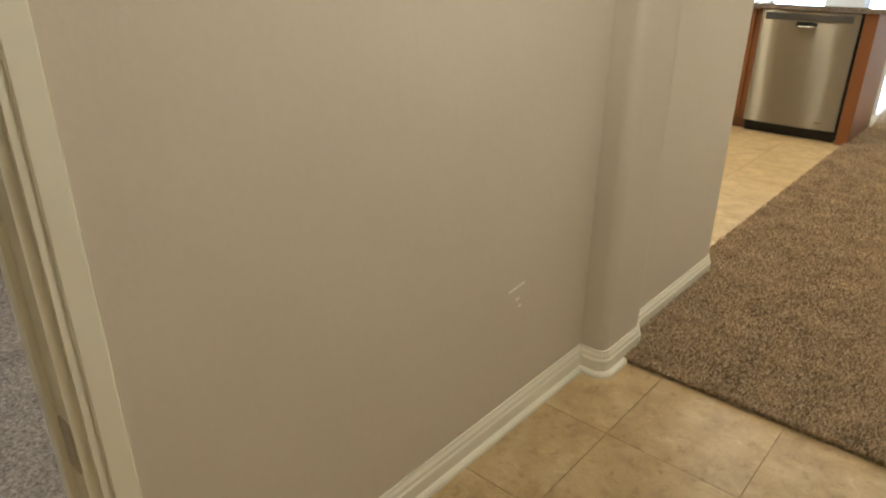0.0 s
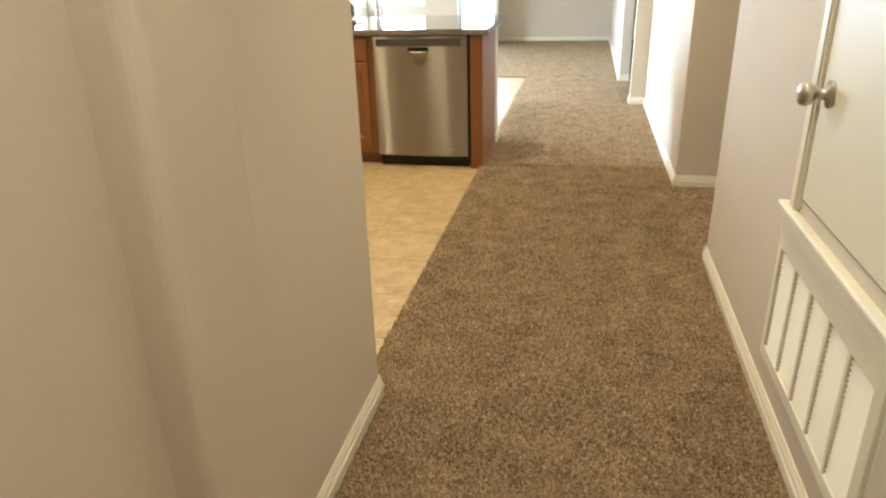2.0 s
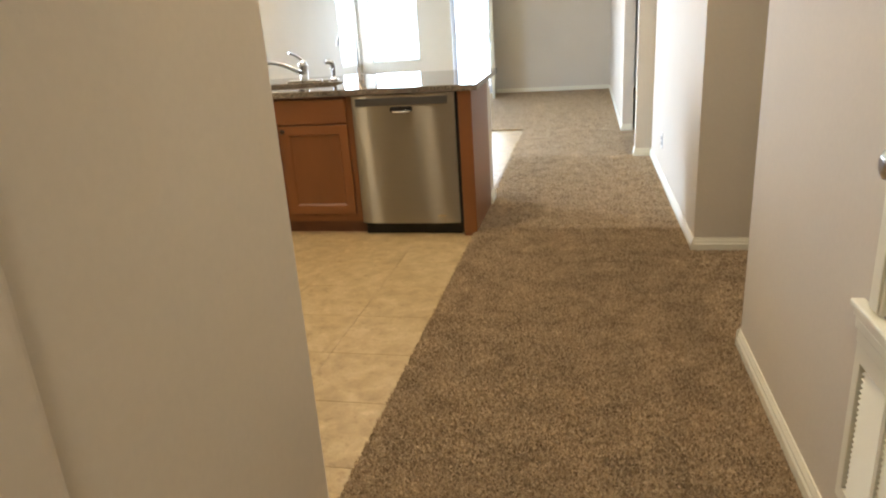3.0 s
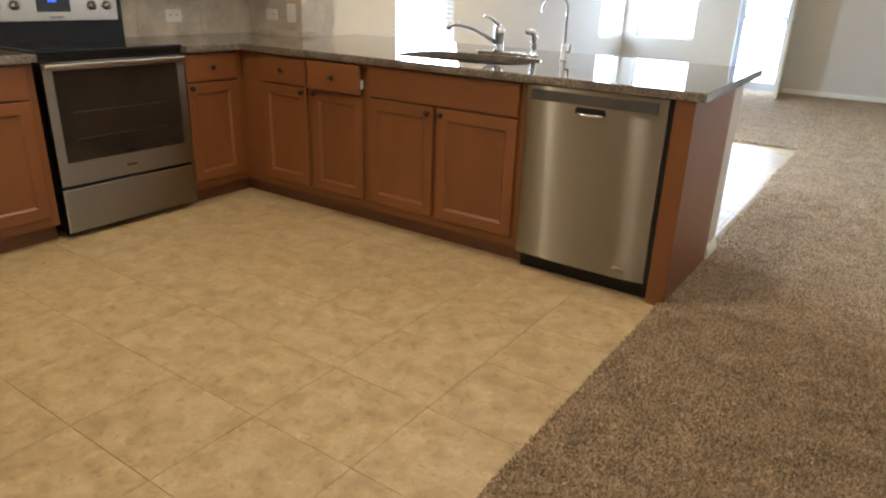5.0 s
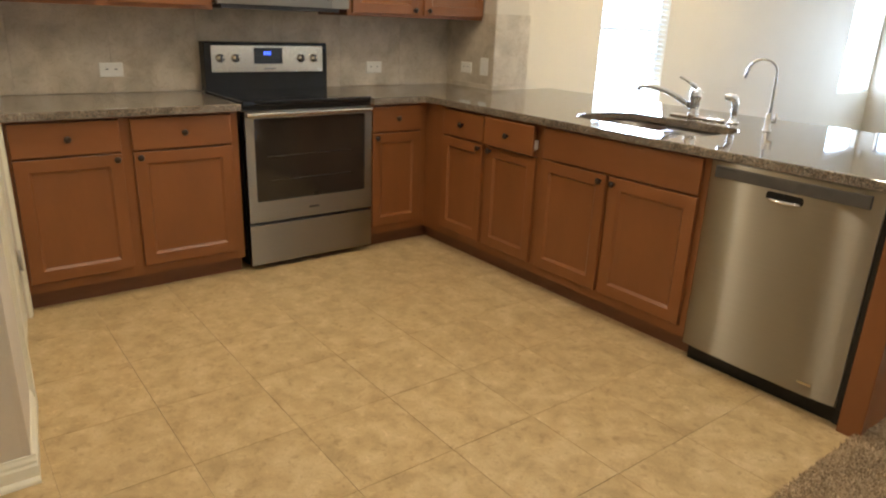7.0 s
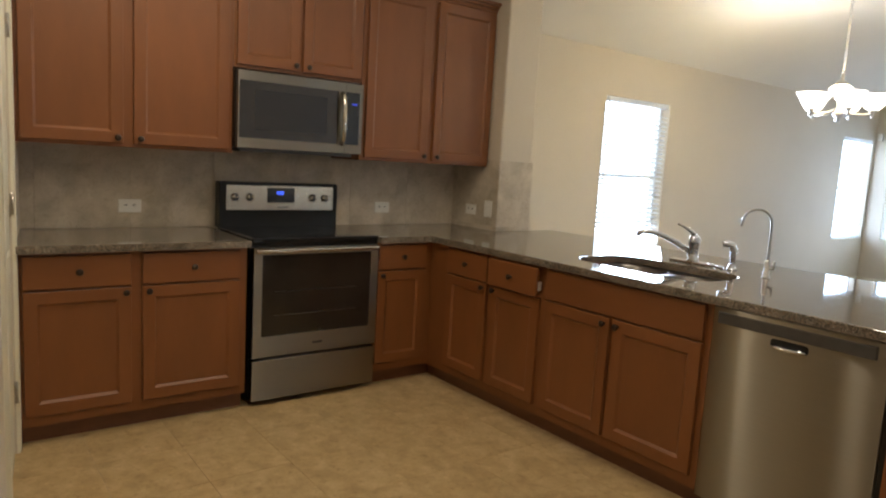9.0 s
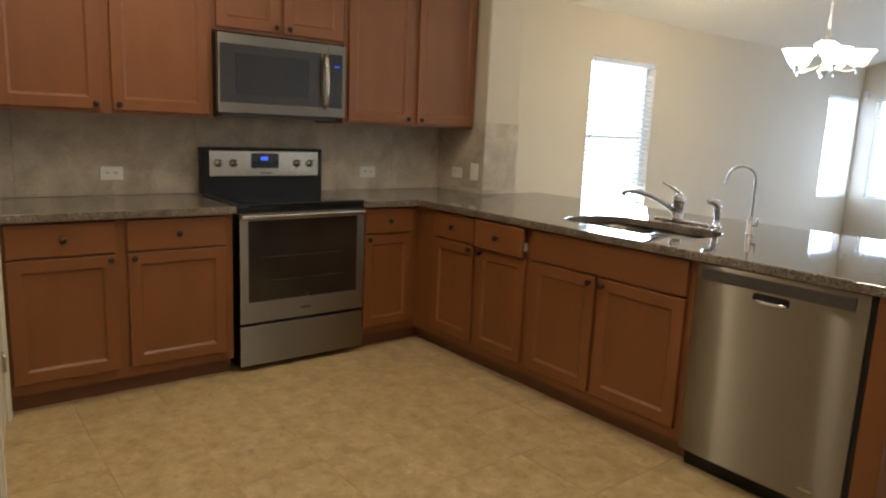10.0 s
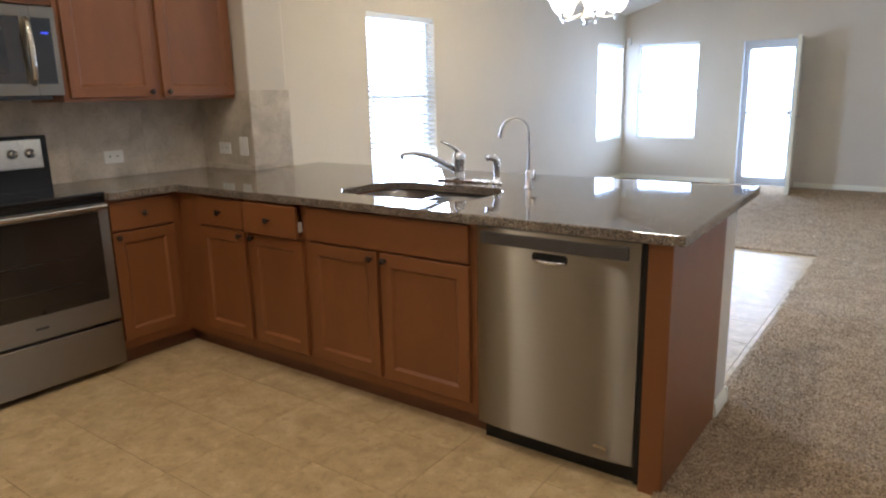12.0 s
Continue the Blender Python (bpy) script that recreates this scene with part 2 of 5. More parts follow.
def carpeting(name, dark, mid, light):
    """Cut-pile carpet: twisted tufts with flecks, footfall shading at a larger scale."""
    m = bpy.data.materials.new(name)
    m.use_nodes = True
    n, k = m.node_tree.nodes, m.node_tree.links
    b = n["Principled BSDF"]
    b.inputs["Roughness"].default_value = 0.95
    b.inputs["Specular IOR Level"].default_value = 0.15
    geo = n.new("ShaderNodeNewGeometry")
    t = n.new("ShaderNodeTexNoise")
    t.inputs["Scale"].default_value, t.inputs["Detail"].default_value, t.inputs["Distortion"].default_value = 75, 3, 1.2
    k.new(geo.outputs["Position"], t.inputs["Vector"])
    r = n.new("ShaderNodeValToRGB")
    e = r.color_ramp.elements
    e[0].position, e[0].color = 0.34, (*dark, 1)
    e[1].position, e[1].color = 0.68, (*light, 1)
    e.new(0.5).color = (*mid, 1)
    k.new(t.outputs[0], r.inputs[0])
    w = n.new("ShaderNodeTexNoise")
    w.inputs["Scale"].default_value, w.inputs["Detail"].default_value = 5.5, 4
    k.new(geo.outputs["Position"], w.inputs["Vector"])
    mr = n.new("ShaderNodeMapRange")
    mr.inputs["From Min"].default_value, mr.inputs["From Max"].default_value = 0.3, 0.7
    mr.inputs["To Min"].default_value, mr.inputs["To Max"].default_value = 0.84, 1.16
    k.new(w.outputs[0], mr.inputs["Value"])
    sc = n.new("ShaderNodeVectorMath")
    sc.operation = "SCALE"
    k.new(r.outputs[0], sc.inputs[0])
    k.new(mr.outputs[0], sc.inputs["Scale"])
    k.new(sc.outputs[0], b.inputs["Base Color"])
    bp = n.new("ShaderNodeBump")
    bp.inputs["Strength"].default_value, bp.inputs["Distance"].default_value = 1.0, 0.012
    k.new(t.outputs[0], bp.inputs["Height"])
    k.new(bp.outputs[0], b.inputs["Normal"])
    return m


def tuft(name, stops):
    """Yarn: each tuft takes one of several browns, shaded by broad footfall patches."""
    m = bpy.data.materials.new(name)
    m.use_nodes = True
    n, k = m.node_tree.nodes, m.node_tree.links
    b = n["Principled BSDF"]
    b.inputs["Roughness"].default_value = 0.95
    b.inputs["Specular IOR Level"].default_value = 0.1
    geo = n.new("ShaderNodeNewGeometry")
    r = n.new("ShaderNodeValToRGB")
    e = r.color_ramp.elements
    e[0].color, e[1].color = (*stops[0], 1), (*stops[-1], 1)
    for i, c in enumerate(stops[1:-1], 1):
        e.new(i / (len(stops) - 1)).color = (*c, 1)
    k.new(geo.outputs["Random Per Island"], r.inputs[0])
    w = n.new("ShaderNodeTexNoise")
    w.inputs["Scale"].default_value, w.inputs["Detail"].default_value = 9.0, 5
    k.new(geo.outputs["Position"], w.inputs["Vector"])
    mr = n.new("ShaderNodeMapRange")
    mr.inputs["From Min"].default_value, mr.inputs["From Max"].default_value = 0.3, 0.7
    mr.inputs["To Min"].default_value, mr.inputs["To Max"].default_value = 0.77, 1.23
    k.new(w.outputs[0], mr.inputs["Value"])
    sc = n.new("ShaderNodeVectorMath")
    sc.operation = "SCALE"
    k.new(r.outputs[0], sc.inputs[0])
    k.new(mr.outputs[0], sc.inputs["Scale"])
    k.new(sc.outputs[0], b.inputs["Base Color"])
    return m


PILE = tuft("brown_carpet_yarn", [(0.225, 0.158, 0.091), (0.305, 0.217, 0.127), (0.375, 0.270, 0.161), (0.45, 0.330, 0.203), (0.55, 0.415, 0.268)])
CARPET = carpeting("brown_frieze_carpet", (0.19, 0.133, 0.077), (0.325, 0.233, 0.141), (0.47, 0.352, 0.226))
CARPETGREY = carpeting("grey_bedroom_carpet", (0.12, 0.098, 0.080), (0.21, 0.18, 0.155), (0.32, 0.285, 0.25))


# ---- building blocks ----
def box(bm, x0, x1, y0, y1, z0, z1, bevel=0.0, seg=2):
    """Adds a box; bevel rounds all its edges."""
    v = [bm.verts.new((x, y, z)) for x in (x0, x1) for y in (y0, y1) for z in (z0, z1)]
    f = [bm.faces.new([v[i] for i in q]) for q in ((0, 1, 3, 2), (4, 6, 7, 5), (0, 4, 5, 1), (2, 3, 7, 6), (0, 2, 6, 4), (1, 5, 7, 3))]
    if bevel:
        bmesh.ops.bevel(bm, geom=list({e for q in f for e in q.edges}), offset=bevel, segments=seg, affect="EDGES", profile=0.5)


def boxes(*specs, bevel=0.0, seg=2):
    bm = bmesh.new()
    for s in specs:
        box(bm, *s, bevel=bevel, seg=seg)
    return bm


def lathe(bm, profile, centre=(0, 0, 0), axis="z", seg=24):
    """Turns (radius, height) pairs round an axis."""
    rings = []
    for r, h in profile:
        ring = []
        for i in range(seg):
            a = 2 * math.pi * i / seg
            c, s = r * math.cos(a), r * math.sin(a)
            p = {"z": (c, s, h), "y": (c, h, -s), "x": (h, c, s)}[axis]
            ring.append(bm.verts.new([p[j] + centre[j] for j in range(3)]))
        rings.append(ring)
    for a, b in zip(rings, rings[1:]):
        for i in range(seg):
            f = bm.faces.new((a[i], a[(i + 1) % seg], b[(i + 1) % seg], b[i]))
            f.smooth = True
    bm.faces.new(rings[0][::-1])
    bm.faces.new(rings[-1])


def tube(bm, points, radius, seg=12):
    """A round bar along points; radius is one number or one for each point."""
    pts = [Vector(p) for p in points]
    rad = radius if isinstance(radius, (list, tuple)) else [radius] * len(pts)
    rings, up = [], None
    for i, p in enumerate(pts):
        d = (pts[min(i + 1, len(pts) - 1)] - pts[max(i - 1, 0)]).normalized()
        if up is None:
            up = d.orthogonal().normalized()
        side = d.cross(up).normalized()
        up = side.cross(d).normalized()
        rings.append([bm.verts.new(p + rad[i] * (math.cos(a) * side + math.sin(a) * up)) for a in (2 * math.pi * j / seg for j in range(seg))])
    for a, b in zip(rings, rings[1:]):
        for i in range(seg):
            bm.faces.new((a[i], a[(i + 1) % seg], b[(i + 1) % seg], b[i])).smooth = True
    bm.faces.new(rings[0][::-1])
    bm.faces.new(rings[-1])


def finish(bm, name, mat):
    bmesh.ops.recalc_face_normals(bm, faces=bm.faces)
    me = bpy.data.meshes.new(name)
    bm.to_mesh(me)
    bm.free()
    me.materials.append(mat)
    return me


def part(name, bm, mat, parent, label=""):
    ob = new(name, finish(bm, name, mat))
    ob.parent = parent
    return tagged(ob, label)


def thing(name, m, label, category, group=""):
    ob = new(name)
    ob.empty_display_size = 0.1
    ob.matrix_world = m
    return tagged(ob, label, category, group)


def solo(name, bm, mat, label, category, group="", m=None):
    ob = new(name, finish(bm, name, mat))
    if m is not None:
        ob.matrix_world = m
    return tagged(ob, label, category, group)


def structure(name, bm, mat, label, category="wall"):
    return tagged(new(name, finish(bm, name, mat)), label, category, kind="structure")


def wall_mesh(along, p0, p1, a0, a1, z0, z1, holes=()):
    """A wall between p0 and p1 across, from a0 to a1 along 'x' or 'y', with rectangular holes (a, b, low, high)."""
    bm = bmesh.new()

    def put(a, b, lo, hi):
        if b - a > 1e-4 and hi - lo > 1e-4:
            box(bm, *((a, b, p0, p1) if along == "x" else (p0, p1, a, b)), lo, hi)
    at = a0
    for a, b, lo, hi in sorted(holes):
        put(at, a, z0, z1)
        put(a, b, z0, lo)
        put(a, b, hi, z1)
        at = b
    put(at, a1, z0, z1)
    return bm


# ---- the shell ----
XW, YF = -5.03, 13.72          # outer wall and far wall
EAVE, SLOPE = 2.43, 0.30       # the vault rises from the outer wall
XR = -1.72
TOP = EAVE + SLOPE * (XR - XW)
LOW = 2.44

structure("wall_west", wall_mesh("y", XW - 0.16, XW, 3.2, YF + 0.16, 0, 2.6,
          [(7.98, 8.92, 0.635, 2.04), (12.74, 13.66, 0.635, 2.0)]), WALL, "beige painted outer wall with two window openings")
structure("wall_north", wall_mesh("x", YF, YF + 0.16, XW, 2.0, 0, TOP + 0.3,
          [(-4.82, -3.95, 0.635, 2.0), (-3.36, -2.66, 0.0, 1.965)]), WALL, "beige painted far wall with a window and a back door")
structure("wall_hall_left", boxes((-1.78, -1.66, 2.24, 3.01, 0, LOW), bevel=0.020, seg=3), WALL, "beige painted wall end between hall and kitchen")
structure("wall_foyer_left", wall_mesh("y", -1.81, -1.70, -0.9, 2.10, 0, LOW, [(-0.244, 0.576, 0, 2.04)]), WALL, "beige painted entry wall with a bedroom doorway")
structure("pilaster_left", boxes((-1.79, -1.615, 2.03, 2.285, 0, LOW), bevel=0.030, seg=5), WALL, "rounded beige wall pilaster at the hall opening")
structure("pilaster_right", boxes((-0.57, -0.36, 2.03, 2.285, 0, LOW), bevel=0.030, seg=5), WALL, "rounded beige wall pilaster at the hall opening")
structure("wall_foyer_right", boxes((-0.50, -0.38, -0.9, 2.10, 0, LOW)), WALL, "beige painted entry wall")
structure("wall_entry", boxes((-1.79, -0.38, -1.0, -0.9, 0, LOW)), WALL, "beige painted wall at the entry")
structure("closet_back", boxes((0.10, 0.20, 2.30, 4.217, 0, LOW)), WALL, "plain closet wall")
structure("wall_side_hall_south", boxes((-0.385, 1.6, 4.11, 4.24, 0, LOW)), WALL, "beige painted side hall wall")
structure("wall_side_hall_end", boxes((1.6, 1.7, 4.11, 5.4, 0, LOW)), WALL, "beige painted side hall end wall")
structure("wall_hall_far_right", boxes((-0.502, 1.6, 5.37, 7.95, 0, TOP)), WALL, "beige painted wall block beside the hall")
structure("wall_jog", boxes((-0.640, -0.40, 7.95, 8.08, 0, TOP)), WALL, "narrow beige painted wall return")
structure("wall_living_right", boxes((-0.69, -0.58, 9.35, YF, 0, TOP)), WALL, "beige painted living room wall")
structure("doorway_header", boxes((-0.655, -0.55, 8.08, 9.35, 2.05, TOP)), WALL, "beige painted wall above a doorway")
structure("wall_side_room", boxes((0.5, 0.6, 8.0, YF, 0, TOP)), WALL, "beige painted side room wall")
structure("wall_return", boxes((XW, -4.52, 6.33, 6.63, 0, 2.75), bevel=0.012), WALL, "beige painted wall return at the end of the kitchen")
structure("half_wall", boxes((-4.52, -1.725, 6.335, 6.51, 0, 0.875)), WALL, "beige painted half wall behind the peninsula cabinets")
# pantry wall, slightly out of square, and the refrigerator recess
PA = math.degrees(math.atan2(-0.16, 1.40))
pantry = structure("wall_pantry", wall_mesh("x", -0.12, 0.0, 0.0, 1.98, 0, LOW + 0.4, [(0.70, 1.50, 0, 2.03)]), WALL, "beige painted pantry wall with a door opening")
PANTRY_M = pose(-5.04, 3.550, 0, 0, 0, PA)
pantry.matrix_world = PANTRY_M
structure("wall_recess_side", boxes((-3.19, -3.075, 2.30, 3.325, 0, LOW + 0.4), bevel=0.01), WALL, "beige painted side of the refrigerator recess")
structure("wall_recess_back", boxes((-3.19, -1.78, 2.20, 2.30, 0, LOW + 0.4)), WALL, "beige painted back of the refrigerator recess")
structure("wall_pantry_back", boxes((-5.2, -3.19, 2.20, 2.30, 0, LOW + 0.4)), WALL, "plain pantry wall")
structure("wall_pantry_side", boxes((-5.2, -5.1, 2.30, 3.3, 0, LOW + 0.4)), WALL, "plain pantry wall")
# bedroom beyond the doorway
structure("wall_bedroom_west", boxes((-4.6, -4.5, -1.6, 2.2, 0, LOW)), WALL, "plain bedroom wall")
structure("wall_bedroom_south", boxes((-4.6, -1.79, -1.6, -1.5, 0, LOW)), WALL, "plain bedroom wall")
structure("wall_bedroom_north", boxes((-4.5, -1.79, 2.10, 2.2, 0, LOW)), WALL, "plain bedroom wall")

# ceilings
bm = bmesh.new()
v = [bm.verts.new(p) for p in ((XW - 0.1, 2.2, EAVE - 0.03), (XR, 2.2, TOP), (XR, YF + 0.1, TOP), (XW - 0.1, YF + 0.1, EAVE - 0.03))]
f = bm.faces.new(v)
r = bmesh.ops.extrude_face_region(bm, geom=[f])
bmesh.ops.translate(bm, verts=[q for q in r["geom"] if isinstance(q, bmesh.types.BMVert)], vec=(0, 0, 0.1))
structure("ceiling_vault", bm, CEIL, "sloped cream painted ceiling", "ceiling")
structure("ceiling_living", boxes((XR, 2.0, 3.025, YF + 0.1, TOP, TOP + 0.1)), CEIL, "flat cream painted ceiling", "ceiling")
structure("ceiling_hall", boxes((-4.7, 1.7, -1.7, 3.025, LOW, LOW + 0.1)), CEIL, "flat cream painted hall ceiling", "ceiling")
structure("wall_above_hall", boxes((-1.66, 1.7, 3.025, 3.07, LOW, TOP)), WALL, "beige painted wall above the hall")
structure("wall_above_recess", boxes((-5.03, -1.66, 2.2, 2.3, LOW, TOP)), WALL, "beige painted wall above the recess")
structure("wall_above_side_hall", boxes((-0.502, -0.40, 3.07, 5.37, LOW, TOP)), WALL, "beige painted wall above the side hall")
structure("ceiling_side_hall", boxes((-0.40, 1.7, 3.07, 5.3, LOW, LOW + 0.1)), CEIL, "flat cream painted ceiling", "ceiling")

# floors
structure("floor", boxes((-5.2, 2.0, -1.7, YF + 0.2, -0.12, -0.004)), GROUT, "concrete slab with grout showing between tiles", "floor")
XC = -1.730                     # carpet edge along the kitchen
CY = 9.67                       # end of the dining tiles
carpet = bmesh.new()
box(carpet, XC, 1.65, 2.16, 6.33, -0.004, 0.020)
box(carpet, XC - 0.035, 1.65, 6.52, CY, -0.004, 0.020)
box(carpet, XC, 1.65, 6.33, 6.52, -0.004, 0.020)
box(carpet, XW, 1.65, CY, YF, -0.004, 0.020)
bmesh.ops.remove_doubles(carpet, verts=carpet.verts, dist=0.0005)
structure("carpet", carpet, CARPET, "brown cut-pile wall-to-wall carpet with flecks", "carpet")
structure("carpet_bedroom", boxes((-4.5, -1.735, -1.5, 2.1, -0.004, 0.014)), CARPETGREY, "grey-brown cut-pile bedroom carpet", "carpet")


# ---- baseboards, casings, doors, windows ----
def board(bm, x0, y0, x1, y1, nx, ny, h=0.088, d=0.014, lift=0.0, shoe=False):
    """A moulded skirting along a wall line; (nx, ny) points into the room."""
    prof = ((0.0, lift), (d, lift), (d, h * 0.62), (d * 0.72, h * 0.70), (d * 0.72, h * 0.80), (d * 0.35, h * 0.92), (d * 0.30, h), (0.0, h))
    if shoe:
        prof = ((0.0, lift), (d + 0.013, lift), (d + 0.012, lift + 0.010), (d + 0.006, lift + 0.017), (d, lift + 0.019)) + prof[2:]
    ends = []
    for x, y in ((x0, y0), (x1, y1)):
        ends.append([bm.verts.new((x + nx * o, y + ny * o, z)) for o, z in prof])
    a, b = ends
    for i in range(len(prof)):
        j = (i + 1) % len(prof)
        bm.faces.new((a[i], a[j], b[j], b[i]))
    bm.faces.new(a[::-1])
    bm.faces.new(b)


def board_path(bm, pts, side, shoe=False, h=0.088, d=0.014):
    """A skirting along a bent line with mitred corners; side 1: the room lies to the right of the way, -1: to the left."""
    prof = [(0.0, 0.0), (d, 0.0), (d, h * 0.62), (d * 0.72, h * 0.70), (d * 0.72, h * 0.80), (d * 0.35, h * 0.92), (d * 0.30, h), (0.0, h)]
    if shoe:
        prof[1:2] = [(d + 0.013, 0.0), (d + 0.012, 0.010), (d + 0.006, 0.017), (d, 0.019)]
    p = [Vector(q) for q in pts]
    dirs = [(b - a).normalized() for a, b in zip(p, p[1:])]
    rings = []
    for i, q in enumerate(p):
        a, b = dirs[max(i - 1, 0)], dirs[min(i, len(dirs) - 1)]
        na, nb = Vector((a.y, -a.x)) * side, Vector((b.y, -b.x)) * side
        n = (na + nb).normalized()
        n = n / max(0.3, n.dot(na))
        rings.append([bm.verts.new((q.x + n.x * o, q.y + n.y * o, z)) for o, z in prof])
    for a, b in zip(rings, rings[1:]):
        for i in range(len(prof)):
            j = (i + 1) % len(prof)
            bm.faces.new((a[i], a[j], b[j], b[i]))
    bm.faces.new(rings[0][::-1])
    bm.faces.new(rings[-1])


def bend(cx, cy, r, a0, a1, n=5):
    return [(cx + r * math.cos(radians(a0 + (a1 - a0) * i / n)), cy + r * math.sin(radians(a0 + (a1 - a0) * i / n))) for i in range(n + 1)]


D = 0.014
SKIRTS = [
    ("baseboard_side_hall", [(-0.487 - D, 4.24, 1.6, 4.24, 0, 1)]),
    ("baseboard_block", [(-0.502, 5.37 - D, -0.502, 7.95, -1, 0), (-0.502, 5.37, 1.6, 5.37, 0, -1)]),
    ("baseboard_jog", [(-0.502 - D, 7.95, -0.640, 7.95, 0, -1), (-0.640, 7.95 - D, -0.640, 8.08, -1, 0)]),
    ("baseboard_living", [(-0.69, 9.35 - D, -0.69, YF, -1, 0), (-0.69, 9.35, -0.58, 9.35, 0, -1)]),
    ("baseboard_far", [(-2.60, YF, -0.69 - D, YF, 0, -1), (XW, YF, -3.42, YF, 0, -1)]),
    ("baseboard_dining", [(XW, 6.63, XW, YF, 1, 0)]),
    ("baseboard_half_wall", [(-4.52, 6.51, -1.725 + D, 6.51, 0, 1), (-1.725, 6.335, -1.725, 6.51 + D, 1, 0)]),
    ("baseboard_recess", [(-3.075, 2.30, -3.075, 3.325 + D, 1, 0), (-3.075, 2.30, -1.78, 2.30, 0, 1), (-1.78, 2.30, -1.78, 3.01, -1, 0)]),
]
for name, runs in SKIRTS:
    bm = bmesh.new()
    for run in runs:
        board(bm, *run, shoe=name == "baseboard_recess")
    structure(name, bm, TRIM, "white painted moulded baseboard", "baseboard")
for name, shoe, side, pts in (
        ("baseboard_foyer", True, 1, [(-1.70, 0.640), (-1.70, 2.03)] + bend(-1.645, 2.06, 0.03, -90, 0) + [(-1.615, 2.155)]),
        ("baseboard_hall_left", False, 1, [(-1.615, 2.155)] + bend(-1.645, 2.255, 0.03, 0, 90) + [(-1.66, 2.285)] + bend(-1.68, 2.99, 0.02, 0, 90) + [(-1.78, 3.01)]),
        ("baseboard_foyer_right", True, -1, [(-0.50, -0.9), (-0.50, 2.03)] + bend(-0.54, 2.06, 0.03, -90, -180) + [(-0.57, 2.155)]),
        ("baseboard_hall_right", False, -1, [(-0.57, 2.155)] + bend(-0.54, 2.255, 0.03, 180, 90) + [(-0.487, 2.285), (-0.487, 4.24 + D)])):
    bm = bmesh.new()
    board_path(bm, pts, side, shoe)
    structure(name, bm, TRIM, "white painted moulded baseboard", "baseboard")
bm = bmesh.new()
board(bm, 1.565, 0.0, 1.98, 0.0, 0, 1)
ob = structure("baseboard_pantry", bm, TRIM, "white painted moulded baseboard", "baseboard")
ob.matrix_world = PANTRY_M


def casing(bm, a0, a1, top, w=0.062, d=0.016, foot=0.0):
    """Door casing in the plane y=0, facing +y, round an opening from a0 to a1."""
    for x0, x1, z0, z1 in ((a0 - w, a0, foot, top + w), (a1, a1 + w, foot, top + w), (a0, a1, top, top + w)):
        box(bm, x0, x1, 0.0, d * 0.7, z0, z1)
        if x1 - x0 < 0.1:
            inner = x1 if x1 == a0 else x0
            s = -1 if x1 == a0 else 1
            lo, hi = sorted((inner + s * 0.012, inner + s * w))
            box(bm, lo, hi, d * 0.7, d, z0, z1, bevel=0.003, seg=1)
        else:
            box(bm, x0 - w, x1 + w, d * 0.7, d, z0 + 0.012, z1, bevel=0.003, seg=1)


def hinge(parent, x, z, y=0.004):
    h = part("hinge", boxes((x - 0.016, x + 0.016, y - 0.004, y, z - 0.045, z + 0.045)), NICKEL, parent, "brushed nickel hinge")
    bm = bmesh.new()
    lathe(bm, [(0.0055, -0.047), (0.0055, 0.047)], (x, y + 0.004, z), "z", 10)
    part("hinge_pin", bm, NICKEL, h)


# pantry door, closed, in the pantry wall
door = thing("pantry_door", PANTRY_M, "closed white panelled pantry door with brushed hinges", "door")
bm = bmesh.new()
casing(bm, 0.70, 1.50, 2.03)
part("casing", bm, TRIM, door)
part("door_leaf", boxes((0.705, 1.495, -0.045, -0.008, 0.012, 2.025), bevel=0.002, seg=1), DOORPAINT, door)
for x0, x1 in ((0.82, 1.07), (1.13, 1.38)):
    for z0, z1 in ((0.22, 0.92), (1.05, 1.85)):
        part("raised_panel", boxes((x0, x1, -0.010, -0.002, z0, z1), bevel=0.006, seg=2), DOORPAINT, door)
for z in (0.28, 1.10, 1.82):
    hinge(door, 0.708, z, 0.0)

# bedroom doorway
door = thing("bedroom_door_frame", pose(-1.70, -0.024, 0), "white moulded casing and jamb round an open bedroom doorway", "door frame")
bm = bmesh.new()
casing(bm, -0.60, 0.22, 2.04, w=0.052)
bm.transform(Matrix.Rotation(radians(-90), 4, "Z"))
part("casing", bm, TRIM, door)
part("jamb", boxes((-0.125, 0.001, 0.585, 0.601, 0, 2.04), (-0.125, 0.001, -0.221, -0.205, 0, 2.04), (-0.125, 0.001, -0.205, 0.585, 2.025, 2.041)), TRIM, door)
part("door_stop", boxes((-0.075, -0.045, 0.574, 0.585, 0, 2.025)), TRIM, door)
part("strike_plate", boxes((-0.040, -0.004, 0.582, 0.5855, 0.545, 0.635), bevel=0.002, seg=1), NICKEL, door, "brushed nickel hinge plate")

# closet door above the return-air grille
XH, YH, ZH = -0.487, -0.045, 0.02


